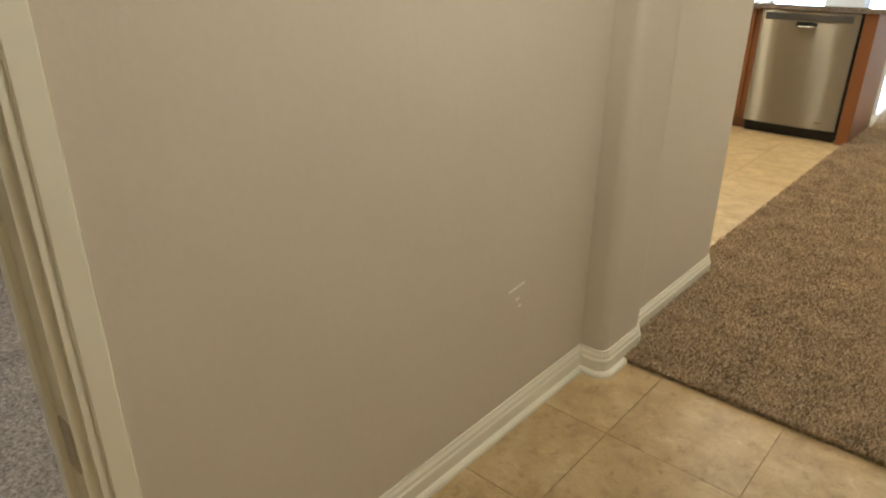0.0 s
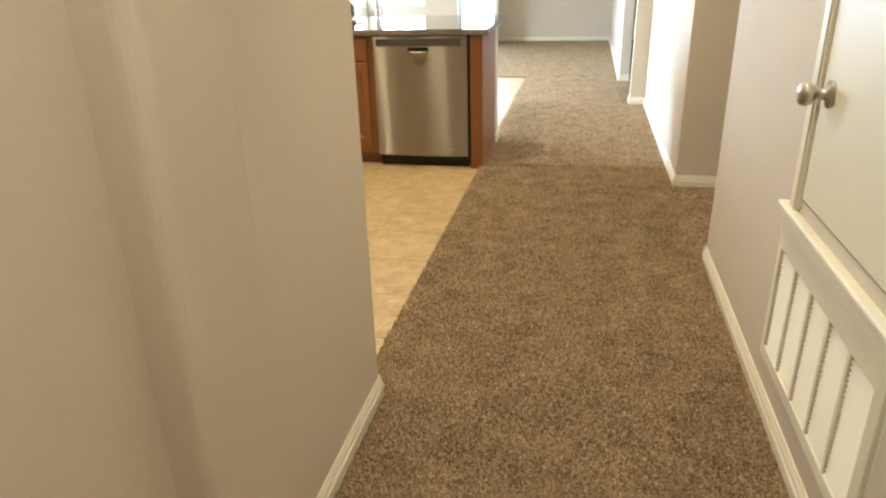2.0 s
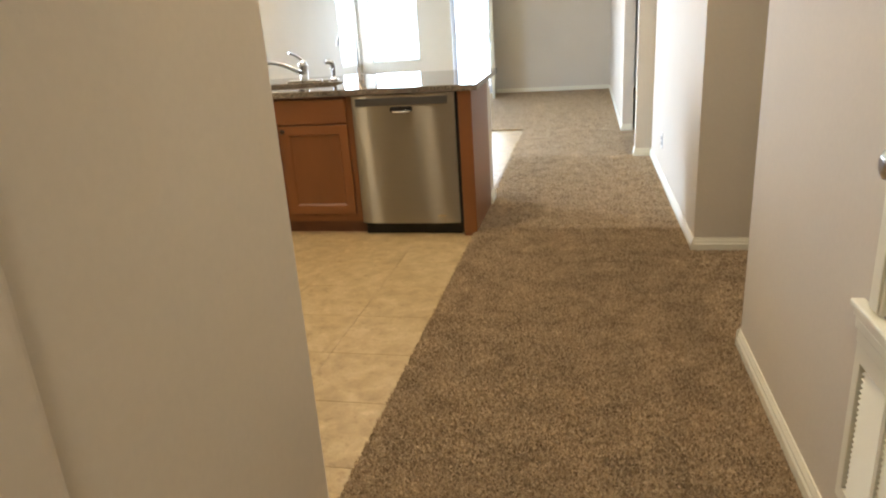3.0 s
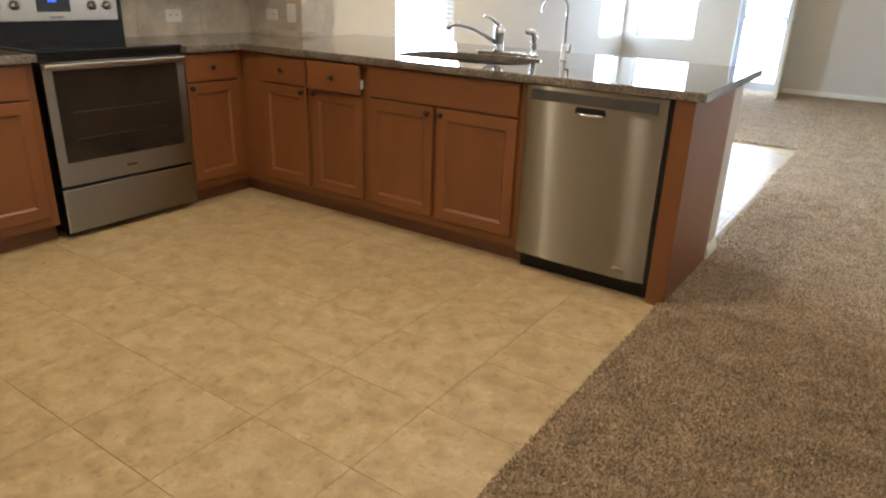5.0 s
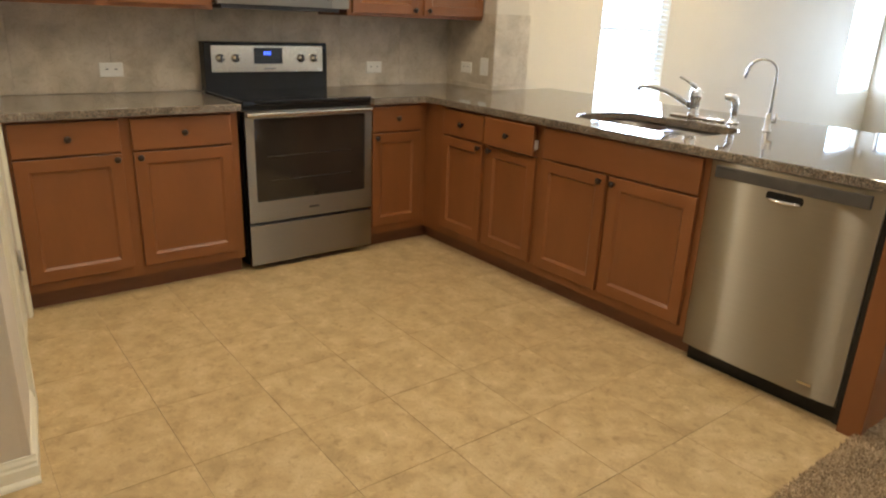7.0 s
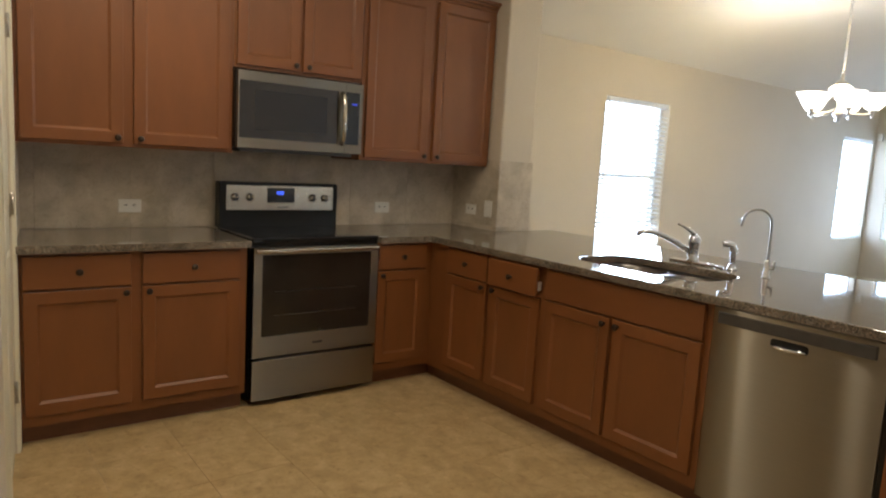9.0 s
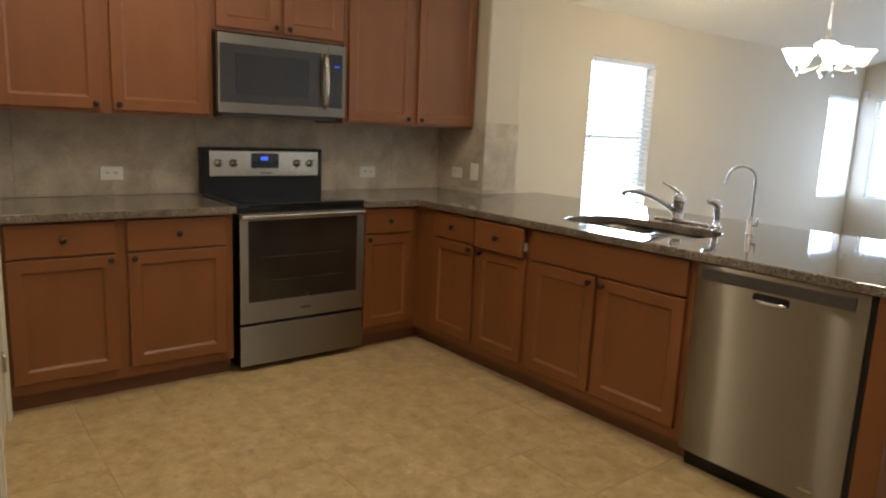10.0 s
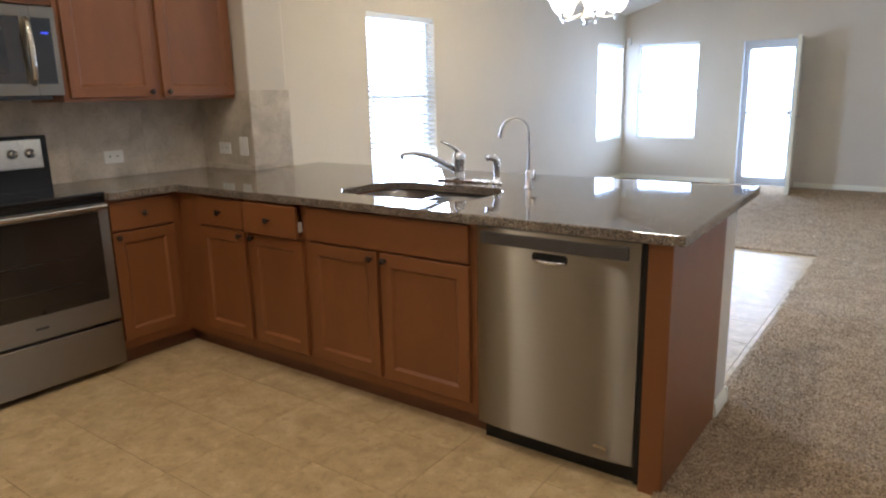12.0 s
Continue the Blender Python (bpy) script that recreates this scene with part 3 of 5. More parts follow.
def slab(outline, holes, z0, z1, bevel):
    """A plate between z0 and z1 with holes, its upper rims rounded."""
    bm = bmesh.new()
    edges = []
    for loop in (outline, *holes):
        v = [bm.verts.new((x, y, z1)) for x, y in loop]
        edges += [bm.edges.new((v[i], v[(i + 1) % len(v)])) for i in range(len(v))]
    bmesh.ops.triangle_fill(bm, use_beauty=True, use_dissolve=True, edges=edges)
    top = list(bm.faces)
    rim = [e for e in bm.edges if len(e.link_faces) == 1]
    r = bmesh.ops.extrude_face_region(bm, geom=top, use_keep_orig=True)
    bmesh.ops.translate(bm, verts=[q for q in r["geom"] if isinstance(q, bmesh.types.BMVert)], vec=(0, 0, z0 - z1))
    if bevel:
        bmesh.ops.bevel(bm, geom=rim, offset=bevel, segments=3, affect="EDGES", profile=0.5)
    return bm


def rect(a0, a1, b0, b1):
    return [(a0, b0), (a1, b0), (a1, b1), (a0, b1)]


def rounded(x0, x1, y0, y1, r, n=6):
    out = []
    for cx, cy, a0 in ((x1 - r, y1 - r, 0), (x0 + r, y1 - r, 90), (x0 + r, y0 + r, 180), (x1 - r, y0 + r, 270)):
        for i in range(n + 1):
            a = radians(a0 + 90 * i / n)
            out.append((cx + r * math.cos(a), cy + r * math.sin(a)))
    return out


TO_X = Matrix(((0, 0, -1, 0), (1, 0, 0, 0), (0, 1, 0, 0), (0, 0, 0, 1)))     # (u, v, w) to (-w, u, v)
TO_Y = Matrix(((1, 0, 0, 0), (0, 0, -1, 0), (0, 1, 0, 0), (0, 0, 0, 1)))     # (u, v, w) to (u, -w, v)
bm = slab(rect(2.30, 4.24, 0, LOW), [rect(2.50 + YH, 3.225 + YH, 0.185 + ZH, 0.575 + ZH), rect(2.535 + YH, 3.145 + YH, 0.672 + ZH, 2.03 + ZH)], -0.11, 0.0, 0)
bm.transform(Matrix.Translation((XH, 0, 0)) @ TO_X)
structure("wall_hall_right", bm, WALL, "beige painted hall wall with a closet door above an air grille")
door = thing("closet_door", pose(XH, YH, ZH), "closed cream closet door with a round nickel knob", "door")
bm = bmesh.new()
for y0, y1, z0, z1 in ((2.475, 2.535, 0.645, 2.09), (3.145, 3.205, 0.645, 2.09), (2.535, 3.145, 2.03, 2.09)):
    box(bm, -0.012, 0.0, y0, y1, z0, z1)
    box(bm, -0.017, -0.012, y0 + 0.008, y1 - 0.016, z0, z1, bevel=0.002, seg=1)
part("casing", bm, TRIM, door)
part("jamb", boxes((0.0, 0.11, 2.531, 2.5355, 0.672, 2.03), (0.0, 0.11, 3.1445, 3.149, 0.672, 2.03)), TRIM, door)
part("door_leaf", boxes((-0.004, 0.032, 2.539, 3.141, 0.678, 2.026), bevel=0.002, seg=1), DOORPAINT, door)
bm = bmesh.new()
lathe(bm, [(0.032, 0.0), (0.032, 0.006), (0.013, 0.012), (0.013, 0.034), (0.025, 0.042), (0.029, 0.055), (0.026, 0.068), (0.012, 0.075)], (0, 0, 0), "x", 24)
bm.transform(Matrix.Translation((-0.004, 3.075, 0.962)) @ Matrix.Rotation(math.pi, 4, "Z"))
part("door_knob", bm, NICKEL, door, "round brushed nickel knob")
part("latch_plate", boxes((-0.006, 0.0, 3.139, 3.149, 0.93, 1.0)), NICKEL, door)

grille = thing("return_air_grille", pose(XH, YH, ZH), "cream louvred return-air grille in a moulded frame", "air grille")
bm = bmesh.new()
box(bm, -0.030, 0.0, 2.44, 3.255, 0.622, 0.640, bevel=0.005)
box(bm, -0.024, 0.0, 2.45, 3.245, 0.606, 0.622, bevel=0.004)
box(bm, -0.020, 0.0, 2.455, 3.24, 0.580, 0.606, bevel=0.004)
box(bm, -0.015, 0.0, 2.46, 3.235, 0.548, 0.580, bevel=0.003)
part("top_moulding", bm, TRIM, grille)
bm = slab(rect(2.47, 3.235, 0.160, 0.548), [rect(2.512, 3.205, 0.195, 0.508)], 0.0, 0.012, 0.002)
bm.transform(TO_X)
part("grille_frame", bm, TRIM, grille)
cols = [2.510 + 0.139 * i for i in range(6)]
for y in cols[1:-1]:
    part("grille_bar", boxes((-0.011, 0.004, y - 0.007, y + 0.007, 0.195, 0.508)), TRIM, grille)
slat = bmesh.new()
v = [slat.verts.new(p) for p in ((-0.008, 0, 0.0), (-0.0065, 0, -0.001), (0.008, 0, 0.011), (0.0065, 0, 0.012))]
w = [slat.verts.new((q.co.x, 0.125, q.co.z)) for q in v]
for i in range(4):
    slat.faces.new((v[i], v[(i + 1) % 4], w[(i + 1) % 4], w[i]))
slat.faces.new(v[::-1]), slat.faces.new(w)
slat_mesh = finish(slat, "louvre", TRIM)
for y in cols[:-1]:
    for i in range(23):
        s = new("louvre", slat_mesh)
        s.parent = grille
        s.location = (0, y + 0.007, 0.197 + i * 0.0133)
part("filter", boxes((0.012, 0.030, 2.502, 3.223, 0.187, 0.573)), PLATE, grille, "pale air filter behind the louvres")


# windows: frame, two sashes, blind of slats
def window(name, m, w, h, label, tilt):
    """In the plane y=0 with the room at -y; its lower left corner at the origin."""
    win = tagged(new(name), label, "window", kind="structure")
    win.matrix_world = m
    part("window_frame", boxes((0, 0.03, 0.085, 0.13, 0, h), (w - 0.03, w, 0.085, 0.13, 0, h), (0.03, w - 0.03, 0.085, 0.13, 0, 0.035), (0.03, w - 0.03, 0.085, 0.13, h - 0.035, h)), VINYL, win)
    part("meeting_rail", boxes((0.03, w - 0.03, 0.095, 0.125, h / 2 - 0.018, h / 2 + 0.018), bevel=0.003, seg=1), VINYL, win)
    part("window_sill", boxes((0.002, w - 0.002, -0.012, 0.085, 0.0, 0.012), bevel=0.003), TRIM, win)
    bl = thing("window_blind", m @ Matrix.Translation((0, 0.045, 0.012)), "white horizontal slat blind lowered over a bright window", "blind", "window blinds")
    part("headrail", boxes((0.002, w - 0.002, -0.035, 0.02, h - 0.057, h - 0.013), bevel=0.003), BLIND, bl)
    s = bmesh.new()
    n, deep = 5, 0.048
    top = []
    for x in (0.003, w - 0.003):
        top.append([(s.verts.new((x, deep * (i / (n - 1) - 0.5), 0.004 * math.sin(math.pi * i / (n - 1)))),
                     s.verts.new((x, deep * (i / (n - 1) - 0.5), 0.004 * math.sin(math.pi * i / (n - 1)) - 0.0022))) for i in range(n)])
    for i in range(n - 1):
        (a, al), (b, bl_) = top[0][i], top[0][i + 1]
        (c, cl), (d, dl) = top[1][i], top[1][i + 1]
        s.faces.new((a, c, d, b)), s.faces.new((al, bl_, dl, cl))
    for i in (0, n - 1):
        s.faces.new((top[0][i][0], top[0][i][1], top[1][i][1], top[1][i][0]))
    me = finish(s, "slat", BLIND)
    count = int((h - 0.10) / 0.044)
    for i in range(count):
        ob = new("slat", me)
        ob.parent = bl
        ob.matrix_basis = pose(0, -0.008, 0.04 + i * 0.044, tilt, 0, 0)
    part("bottom_rail", boxes((0.01, w - 0.01, -0.024, 0.024, 0.004, 0.022), bevel=0.004), BLIND, bl)
    for x in (0.12, w - 0.12):
        bm = bmesh.new()
        tube(bm, [(x, -0.032, 0.02), (x, -0.032, h - 0.05)], 0.0012, 5)
        part("ladder_cord", bm, BLIND, bl)
    bm = bmesh.new()
    tube(bm, [(0.05, -0.04, h - 0.03), (0.05, -0.042, h * 0.45)], 0.004, 6)
    part("tilt_wand", bm, BLIND, bl)
    return win


window("window_1", pose(XW, 7.98, 0.635, 0, 0, 90), 0.94, 1.405, "white sash window with a blind on the dining wall", 18)
window("window_2", pose(XW, 12.74, 0.635, 0, 0, 90), 0.92, 1.365, "white sash window with a blind near the room corner", 18)
window("window_3", pose(-4.82, YF, 0.635), 0.87, 1.365, "white sash window with a blind beside the back door", 18)

# back door: glazed storm door, and the inner leaf swung into the room
sd = tagged(new("storm_door"), "pale glazed storm door in the back doorway, coloured grey as backlit", "door", kind="")
sd.location = (-3.36, YF, 0)
part("jamb", boxes((0.0, 0.004, 0.002, 0.15, 0.022, 1.955), (0.696, 0.700, 0.002, 0.15, 0.022, 1.955), (0.004, 0.696, 0.002, 0.15, 1.955, 1.963)), BACKLITGREY, sd, "door jamb coloured grey as backlit")
bm = slab(rect(0.004, 0.696, 0.022, 1.955), [rounded(0.075, 0.625, 0.125, 0.990, 0.035), rounded(0.075, 0.625, 1.018, 1.855, 0.035)], -0.11, -0.07, 0.004)
bm.transform(TO_Y)
part("door_frame", bm, BACKLITGREY, sd)
part("threshold", boxes((0.0, 0.70, 0.0, 0.15, -0.004, 0.022), bevel=0.004), NICKEL, sd)
part("latch_handle", boxes((0.595, 0.62, 0.045, 0.07, 0.98, 1.04), bevel=0.004), NICKEL, sd)
leaf = thing("back_door_leaf", pose(-2.66, YF - 0.005, 0.014, 0, 0, -82.5), "white back door swung open into the living room", "door")
part("door_leaf", boxes((0.0, 0.78, -0.022, 0.022, 0.008, 1.94), bevel=0.002, seg=1), DOORPAINT, leaf)
for s in (-1, 1):
    for x0, x1 in ((0.11, 0.35), (0.43, 0.67)):
        for z0, z1 in ((0.2, 0.85), (1.0, 1.75)):
            y0, y1 = sorted((s * 0.020, s * 0.027))
            part("raised_panel", boxes((x0, x1, y0, y1, z0, z1), bevel=0.003, seg=1), DOORPAINT, leaf)
    bm = bmesh.new()
    lathe(bm, [(0.028, 0), (0.028, 0.006), (0.011, 0.01), (0.011, 0.045), (0.014, 0.055), (0.005, 0.058)], (0, 0, 0), "y", 16)
    tube(bm, [(0, 0.048, 0), (-0.05, 0.05, 0.002), (-0.11, 0.047, -0.002)], 0.009, 8)
    bm.transform(Matrix.Translation((0.71, s * 0.022, 0.97)) @ (Matrix.Rotation(math.pi, 4, "X") if s < 0 else Matrix.Identity(4)))
    part("lever_handle", bm, NICKEL, leaf, "brushed nickel lever handle")

# bright outdoors beyond the openings
for nm, sp in (("backdrop_west", (-6.4, -6.38, 5.5, 16.0, -0.3, 4.5)), ("backdrop_north", (-6.4, 0.5, 15.6, 15.62, -0.3, 4.5))):
    structure(nm, boxes(sp), OUTSIDE, "overexposed bright garden", "backdrop")
structure("ground", boxes((-40, 40, -40, 60, -0.2, -0.13)), GROUT, "pale dry ground outdoors", "ground")

# ---- kitchen cabinets ----
def knob(parent, x, y, z):
    """A small round knob standing off towards -y."""
    bm = bmesh.new()
    lathe(bm, [(0.0075, 0.0), (0.006, -0.006), (0.0055, -0.013), (0.0135, -0.017), (0.0155, -0.022), (0.0125, -0.027), (0.005, -0.029)], (x, y, z), "y", 16)
    part("knob", bm, BRONZE, parent, "small dark bronze knob")


def cabinet_door(parent, x0, x1, z0, z1, kx=None, kz=None, rail=0.056):
    """A door with a square frame and a recessed flat panel, standing 20 mm proud of the plane y=0."""
    t = -0.020
    bm = slab(rect(x0, x1, z0, z1), [rect(x0 + rail, x1 - rail, z0 + rail, z1 - rail)], 0.001, -t, 0.003)
    bm.transform(TO_Y)
    door_ob = part("door", bm, WOOD, parent)
    bm = bmesh.new()
    a, b, c, d = x0 + rail, x1 - rail, z0 + rail, z1 - rail
    lip, y0, y1 = 0.010, t + 0.003, t + 0.011
    outer = [bm.verts.new(p) for p in ((a, y0, c), (b, y0, c), (b, y0, d), (a, y0, d))]
    inner = [bm.verts.new(p) for p in ((a + lip, y1, c + lip), (b - lip, y1, c + lip), (b - lip, y1, d - lip), (a + lip, y1, d - lip))]
    back = [bm.verts.new((q.co.x, -0.003, q.co.z)) for q in outer]
    for i in range(4):
        j = (i + 1) % 4
        bm.faces.new((outer[i], outer[j], inner[j], inner[i]))
        bm.faces.new((outer[j], outer[i], back[i], back[j]))
    bm.faces.new(inner), bm.faces.new(back[::-1])
    part("panel", bm, WOOD, door_ob)
    if kx is not None:
        knob(door_ob, kx, t, kz)
    return door_ob


def drawer_front(parent, x0, x1, z0, z1, with_knob=True, name="drawer_front"):
    bm = boxes((x0, x1, -0.020, -0.001, z0, z1), bevel=0.004, seg=2)
    ob = part(name, bm, WOODH, parent)
    if with_knob:
        knob(ob, (x0 + x1) / 2, -0.020, (z0 + z1) / 2)
    return ob


def base_cabinet(name, m, w, bays, label, depth=0.60, kick=(0.0, 0.0), z_top=0.878, hollow=False):
    """Carcass with a face frame round the bays (x0, x1), a toe kick below; the front in y=0 facing -y."""
    cab = thing(name, m, label, "cabinet", "kitchen base cabinets")
    if hollow:
        for a, b, c, d, e, f in ((0.001, 0.019, 0.02, depth, 0.088, 0.862), (w - 0.019, w - 0.001, 0.02, depth, 0.088, 0.862),
                                 (0.019, w - 0.019, depth - 0.012, depth, 0.088, 0.862), (0.019, w - 0.019, 0.02, depth - 0.012, 0.088, 0.106)):
            part("carcass_panel", boxes((a, b, c, d, e, f)), WOOD, cab)
    else:
        part("carcass", boxes((0.001, w - 0.001, 0.02, depth, 0.088, z_top)), WOOD, cab)
    bm = bmesh.new()
    xs = [0.0] + [v for a, b in bays for v in (a + 0.012, b - 0.012)] + [w]
    for i in range(0, len(xs), 2):
        box(bm, xs[i], xs[i + 1], 0.0, 0.02, 0.088, z_top)
    for a, b in bays:
        for z0, z1 in ((0.088, 0.160), (0.690, 0.730), (0.855, z_top)):
            box(bm, a + 0.012, b - 0.012, 0.0, 0.02, z0, z1)
    part("face_frame", bm, WOOD, cab)
    part("toe_kick", boxes((-kick[0], w + kick[1], 0.055, 0.07, 0.0, 0.088)), KICK, cab)
    return cab


XF, YP = -4.40, 5.70            # face-frame planes of the two runs
RM = lambda y: pose(XF, y, 0, 0, 0, 90)
# run along the range wall
cab = base_cabinet("base_cabinet", RM(3.478), 1.030, [(0.027, 0.467), (0.517, 0.990)], "reddish maple base cabinet with two drawers over two doors")
for a, b, side in ((0.027, 0.467, 1), (0.517, 0.990, 0)):
    drawer_front(cab, a, b, 0.715, 0.864)
    cabinet_door(cab, a, b, 0.140, 0.705, b - 0.026 if side else a + 0.026, 0.682)
cab = base_cabinet("base_cabinet", RM(5.292), 0.408, [(0.012, 0.355)], "narrow reddish maple base cabinet beside the range", kick=(0, 0.055))
drawer_front(cab, 0.012, 0.355, 0.715, 0.864)
cabinet_door(cab, 0.012, 0.355, 0.140, 0.705, 0.036, 0.682)
# peninsula run
PM = lambda x: pose(x, YP, 0)
cab = base_cabinet("base_cabinet", PM(-4.40), 1.000, [(0.195, 0.560), (0.600, 0.975)], "reddish maple base cabinet with one drawer ajar", kick=(0.056, 0))
drawer_front(cab, 0.195, 0.560, 0.715, 0.864)
ob = drawer_front(cab, 0.600, 0.975, 0.715, 0.864)
ob.location = (0, -0.028, 0)
ob.rotation_euler = (0, 0, 0)
part("drawer_slide", boxes((0.958, 0.970, -0.028, 0.0, 0.745, 0.790)), PLATE, cab, "white metal drawer slide")
part("drawer_box", boxes((0.625, 0.955, -0.027, 0.0, 0.735, 0.840)), WOOD, cab)
cabinet_door(cab, 0.195, 0.560, 0.140, 0.705, 0.534, 0.682)
cabinet_door(cab, 0.600, 0.975, 0.140, 0.705, 0.628, 0.682)
cab = base_cabinet("sink_cabinet", PM(-3.400), 0.940, [(0.022, 0.434), (0.458, 0.905)], "reddish maple sink cabinet with a false front and two doors", depth=0.632, hollow=True)
drawer_front(cab, 0.022, 0.905, 0.715, 0.868, False, "false_front")
cabinet_door(cab, 0.022, 0.434, 0.140, 0.705, 0.406, 0.675)
cabinet_door(cab, 0.458, 0.905, 0.140, 0.705, 0.484, 0.675)
# end panel of the peninsula
cab = thing("end_panel", pose(-1.80, 5.672, 0), "reddish maple end panel closing the peninsula", "cabinet panel")
part("stile", boxes((0.0, 0.080, 0.0, 0.045, 0.0, 0.878), bevel=0.002, seg=1), WOOD, cab)
part("side_panel", boxes((0.060, 0.0785, 0.045, 0.658, 0.0, 0.878)), WOOD, cab)

# wall cabinets
def wall_cabinet(m, w, z0, z1, doors, label, depth=0.370):
    cab = thing("wall_cabinet", m, label, "cabinet", "kitchen wall cabinets")
    part("carcass", boxes((0.001, w - 0.001, 0.02, depth, z0, z1)), WOOD, cab)
    bm = bmesh.new()
    edges = [0.0] + [v for a, b in doors for v in (a + 0.012, b - 0.012)] + [w]
    for i in range(0, len(edges), 2):
        box(bm, edges[i], edges[i + 1], 0.0, 0.02, z0, z1)
    for a, b in doors:
        for c, d in ((z0, z0 + 0.03), (z1 - 0.03, z1)):
            box(bm, a + 0.012, b - 0.012, 0.0, 0.02, c, d)
    part("face_frame", bm, WOOD, cab)
    for i, (a, b) in enumerate(doors):
        cabinet_door(cab, a, b, z0 + 0.018, z1 - 0.018, b - 0.028 if i == 0 else a + 0.028, z0 + 0.045)
    return cab


XU = -4.655
UM = lambda y: pose(XU, y, 0, 0, 0, 90)
wall_cabinet(UM(3.505), 1.003, 1.355, 2.40, [(0.025, 0.460), (0.508, 0.978)], "tall reddish maple wall cabinet with two doors")
wall_cabinet(UM(4.510), 0.782, 1.812, 2.40, [(0.015, 0.372), (0.395, 0.767)], "short reddish maple wall cabinet above the microwave")
wall_cabinet(UM(5.295), 1.033, 1.355, 2.40, [(0.028, 0.490), (0.540, 1.018)], "tall reddish maple wall cabinet beside the wall return")
crown = bmesh.new()
box(crown, XU - 0.002, XU + 0.012, 3.505, 6.328, 2.400, 2.418)
box(crown, XU - 0.002, XU + 0.030, 3.505, 6.328, 2.418, 2.436, bevel=0.004)
box(crown, XU - 0.002, XU + 0.045, 3.505, 6.328, 2.436, 2.458, bevel=0.004)
solo("crown_moulding", crown, WOODH, "reddish maple crown moulding on the wall cabinets", "moulding")

# ---- countertop with two sink cut-outs ----
CUT = (-3.405, -2.650, 5.850, 6.305)     # one cut-out over both bowls
SINKS = [(-3.395, -3.030, 5.862, 6.295, 0.14), (-3.000, -2.660, 5.862, 6.260, 0.13)]
YC0, YC1, XE = 5.655, 6.88, -1.682


top = thing("countertop", pose(0, 0, 0), "polished brown-grey granite countertop round the kitchen", "countertop")
out = [(-4.345, 5.293), (-4.345, YC0), (XE, YC0), (XE - 0.035, YC1), (-4.518, YC1), (-4.518, 6.328), (XW + 0.012, 6.328), (XW + 0.012, 5.293)]
part("peninsula_slab", slab(out, [rounded(*CUT, 0.155)], 0.880, 0.915, 0.005), GRANITE, top)
part("range_side_slab", slab([(XW + 0.012, 3.53), (-4.345, 3.478), (-4.345, 4.512), (XW + 0.012, 4.512)], [], 0.880, 0.915, 0.005), GRANITE, top)

sink = thing("kitchen_sink", pose(0, 0, 0), "double-bowl stainless undermount sink", "sink")
part("flange", slab(rounded(CUT[0] - 0.02, CUT[1] + 0.02, CUT[2] - 0.015, CUT[3] + 0.015, 0.16), [rounded(*s) for s in SINKS], 0.868, 0.8735, 0.002), SINKSTEEL, sink)
for x0, x1, y0, y1, r in SINKS:
    bm = bmesh.new()
    rings = []
    for grow, z, rr in ((0.001, 0.870, r), (-0.006, 0.862, r - 0.004), (-0.010, 0.73, r - 0.01), (-0.03, 0.69, r - 0.03), (-0.12, 0.682, 0.05)):
        rings.append([bm.verts.new((x, y, z)) for x, y in rounded(x0 - grow, x1 + grow, y0 - grow, y1 + grow, rr)])
    for a, b in zip(rings, rings[1:]):
        for i in range(len(a)):
            bm.faces.new((a[i], a[(i + 1) % len(a)], b[(i + 1) % len(a)], b[i])).smooth = True
    bm.faces.new(rings[-1])
    bowl = part("bowl", bm, SINKSTEEL, sink)
    bm = bmesh.new()
    lathe(bm, [(0.042, 0.0), (0.042, 0.004), (0.030, 0.003), (0.030, 0.001)], ((x0 + x1) / 2, (y0 + y1) / 2, 0.683), "z", 20)
    part("drain", bm, CHROME, bowl)

# faucet with lever, air-gap caps, side spray, filter tap
fa = thing("kitchen_faucet", pose(-3.055, 6.44, 0.915), "chrome single-lever kitchen faucet with a swung spout", "faucet")
bm = bmesh.new()
box(bm, -0.125, 0.125, -0.028, 0.028, 0.0, 0.012, bevel=0.005, seg=3)
part("base_plate", bm, CHROME, fa)
bm = bmesh.new()
lathe(bm, [(0.030, 0.012), (0.027, 0.02), (0.025, 0.09), (0.030, 0.10), (0.030, 0.125), (0.024, 0.145), (0.010, 0.152)], (0, 0, 0), "z", 24)
part("body", bm, CHROME, fa)
bm = bmesh.new()
pts = [(-0.02, -0.01, 0.06), (-0.07, -0.05, 0.100), (-0.12, -0.09, 0.130), (-0.17, -0.135, 0.148), (-0.205, -0.165, 0.150), (-0.222, -0.18, 0.140), (-0.226, -0.184, 0.122)]
tube(bm, pts, [0.017, 0.015, 0.0135, 0.0125, 0.012, 0.0125, 0.013], 14)
part("spout", bm, CHROME, fa)
bm = bmesh.new()
tube(bm, [(0, 0, 0.145), (-0.012, -0.012, 0.165), (-0.045, -0.03, 0.19), (-0.075, -0.05, 0.205)], [0.012, 0.010, 0.008, 0.007], 10)
part("lever", bm, CHROME, fa)
so = thing("air_gap_caps", pose(-2.92, 6.43, 0.915), "low chrome air-gap caps on the countertop", "fitting")
for i, x in enumerate((-0.02, 0.03)):
    bm = bmesh.new()
    lathe(bm, [(0.020, 0.0), (0.020, 0.008), (0.016, 0.014), (0.006, 0.017)], (x, 0.0, 0), "z", 16)
    part("cap", bm, CHROME, so)
sp = thing("side_sprayer", pose(-2.83, 6.44, 0.915), "chrome side sprayer standing in its collar", "sprayer")
bm = bmesh.new()
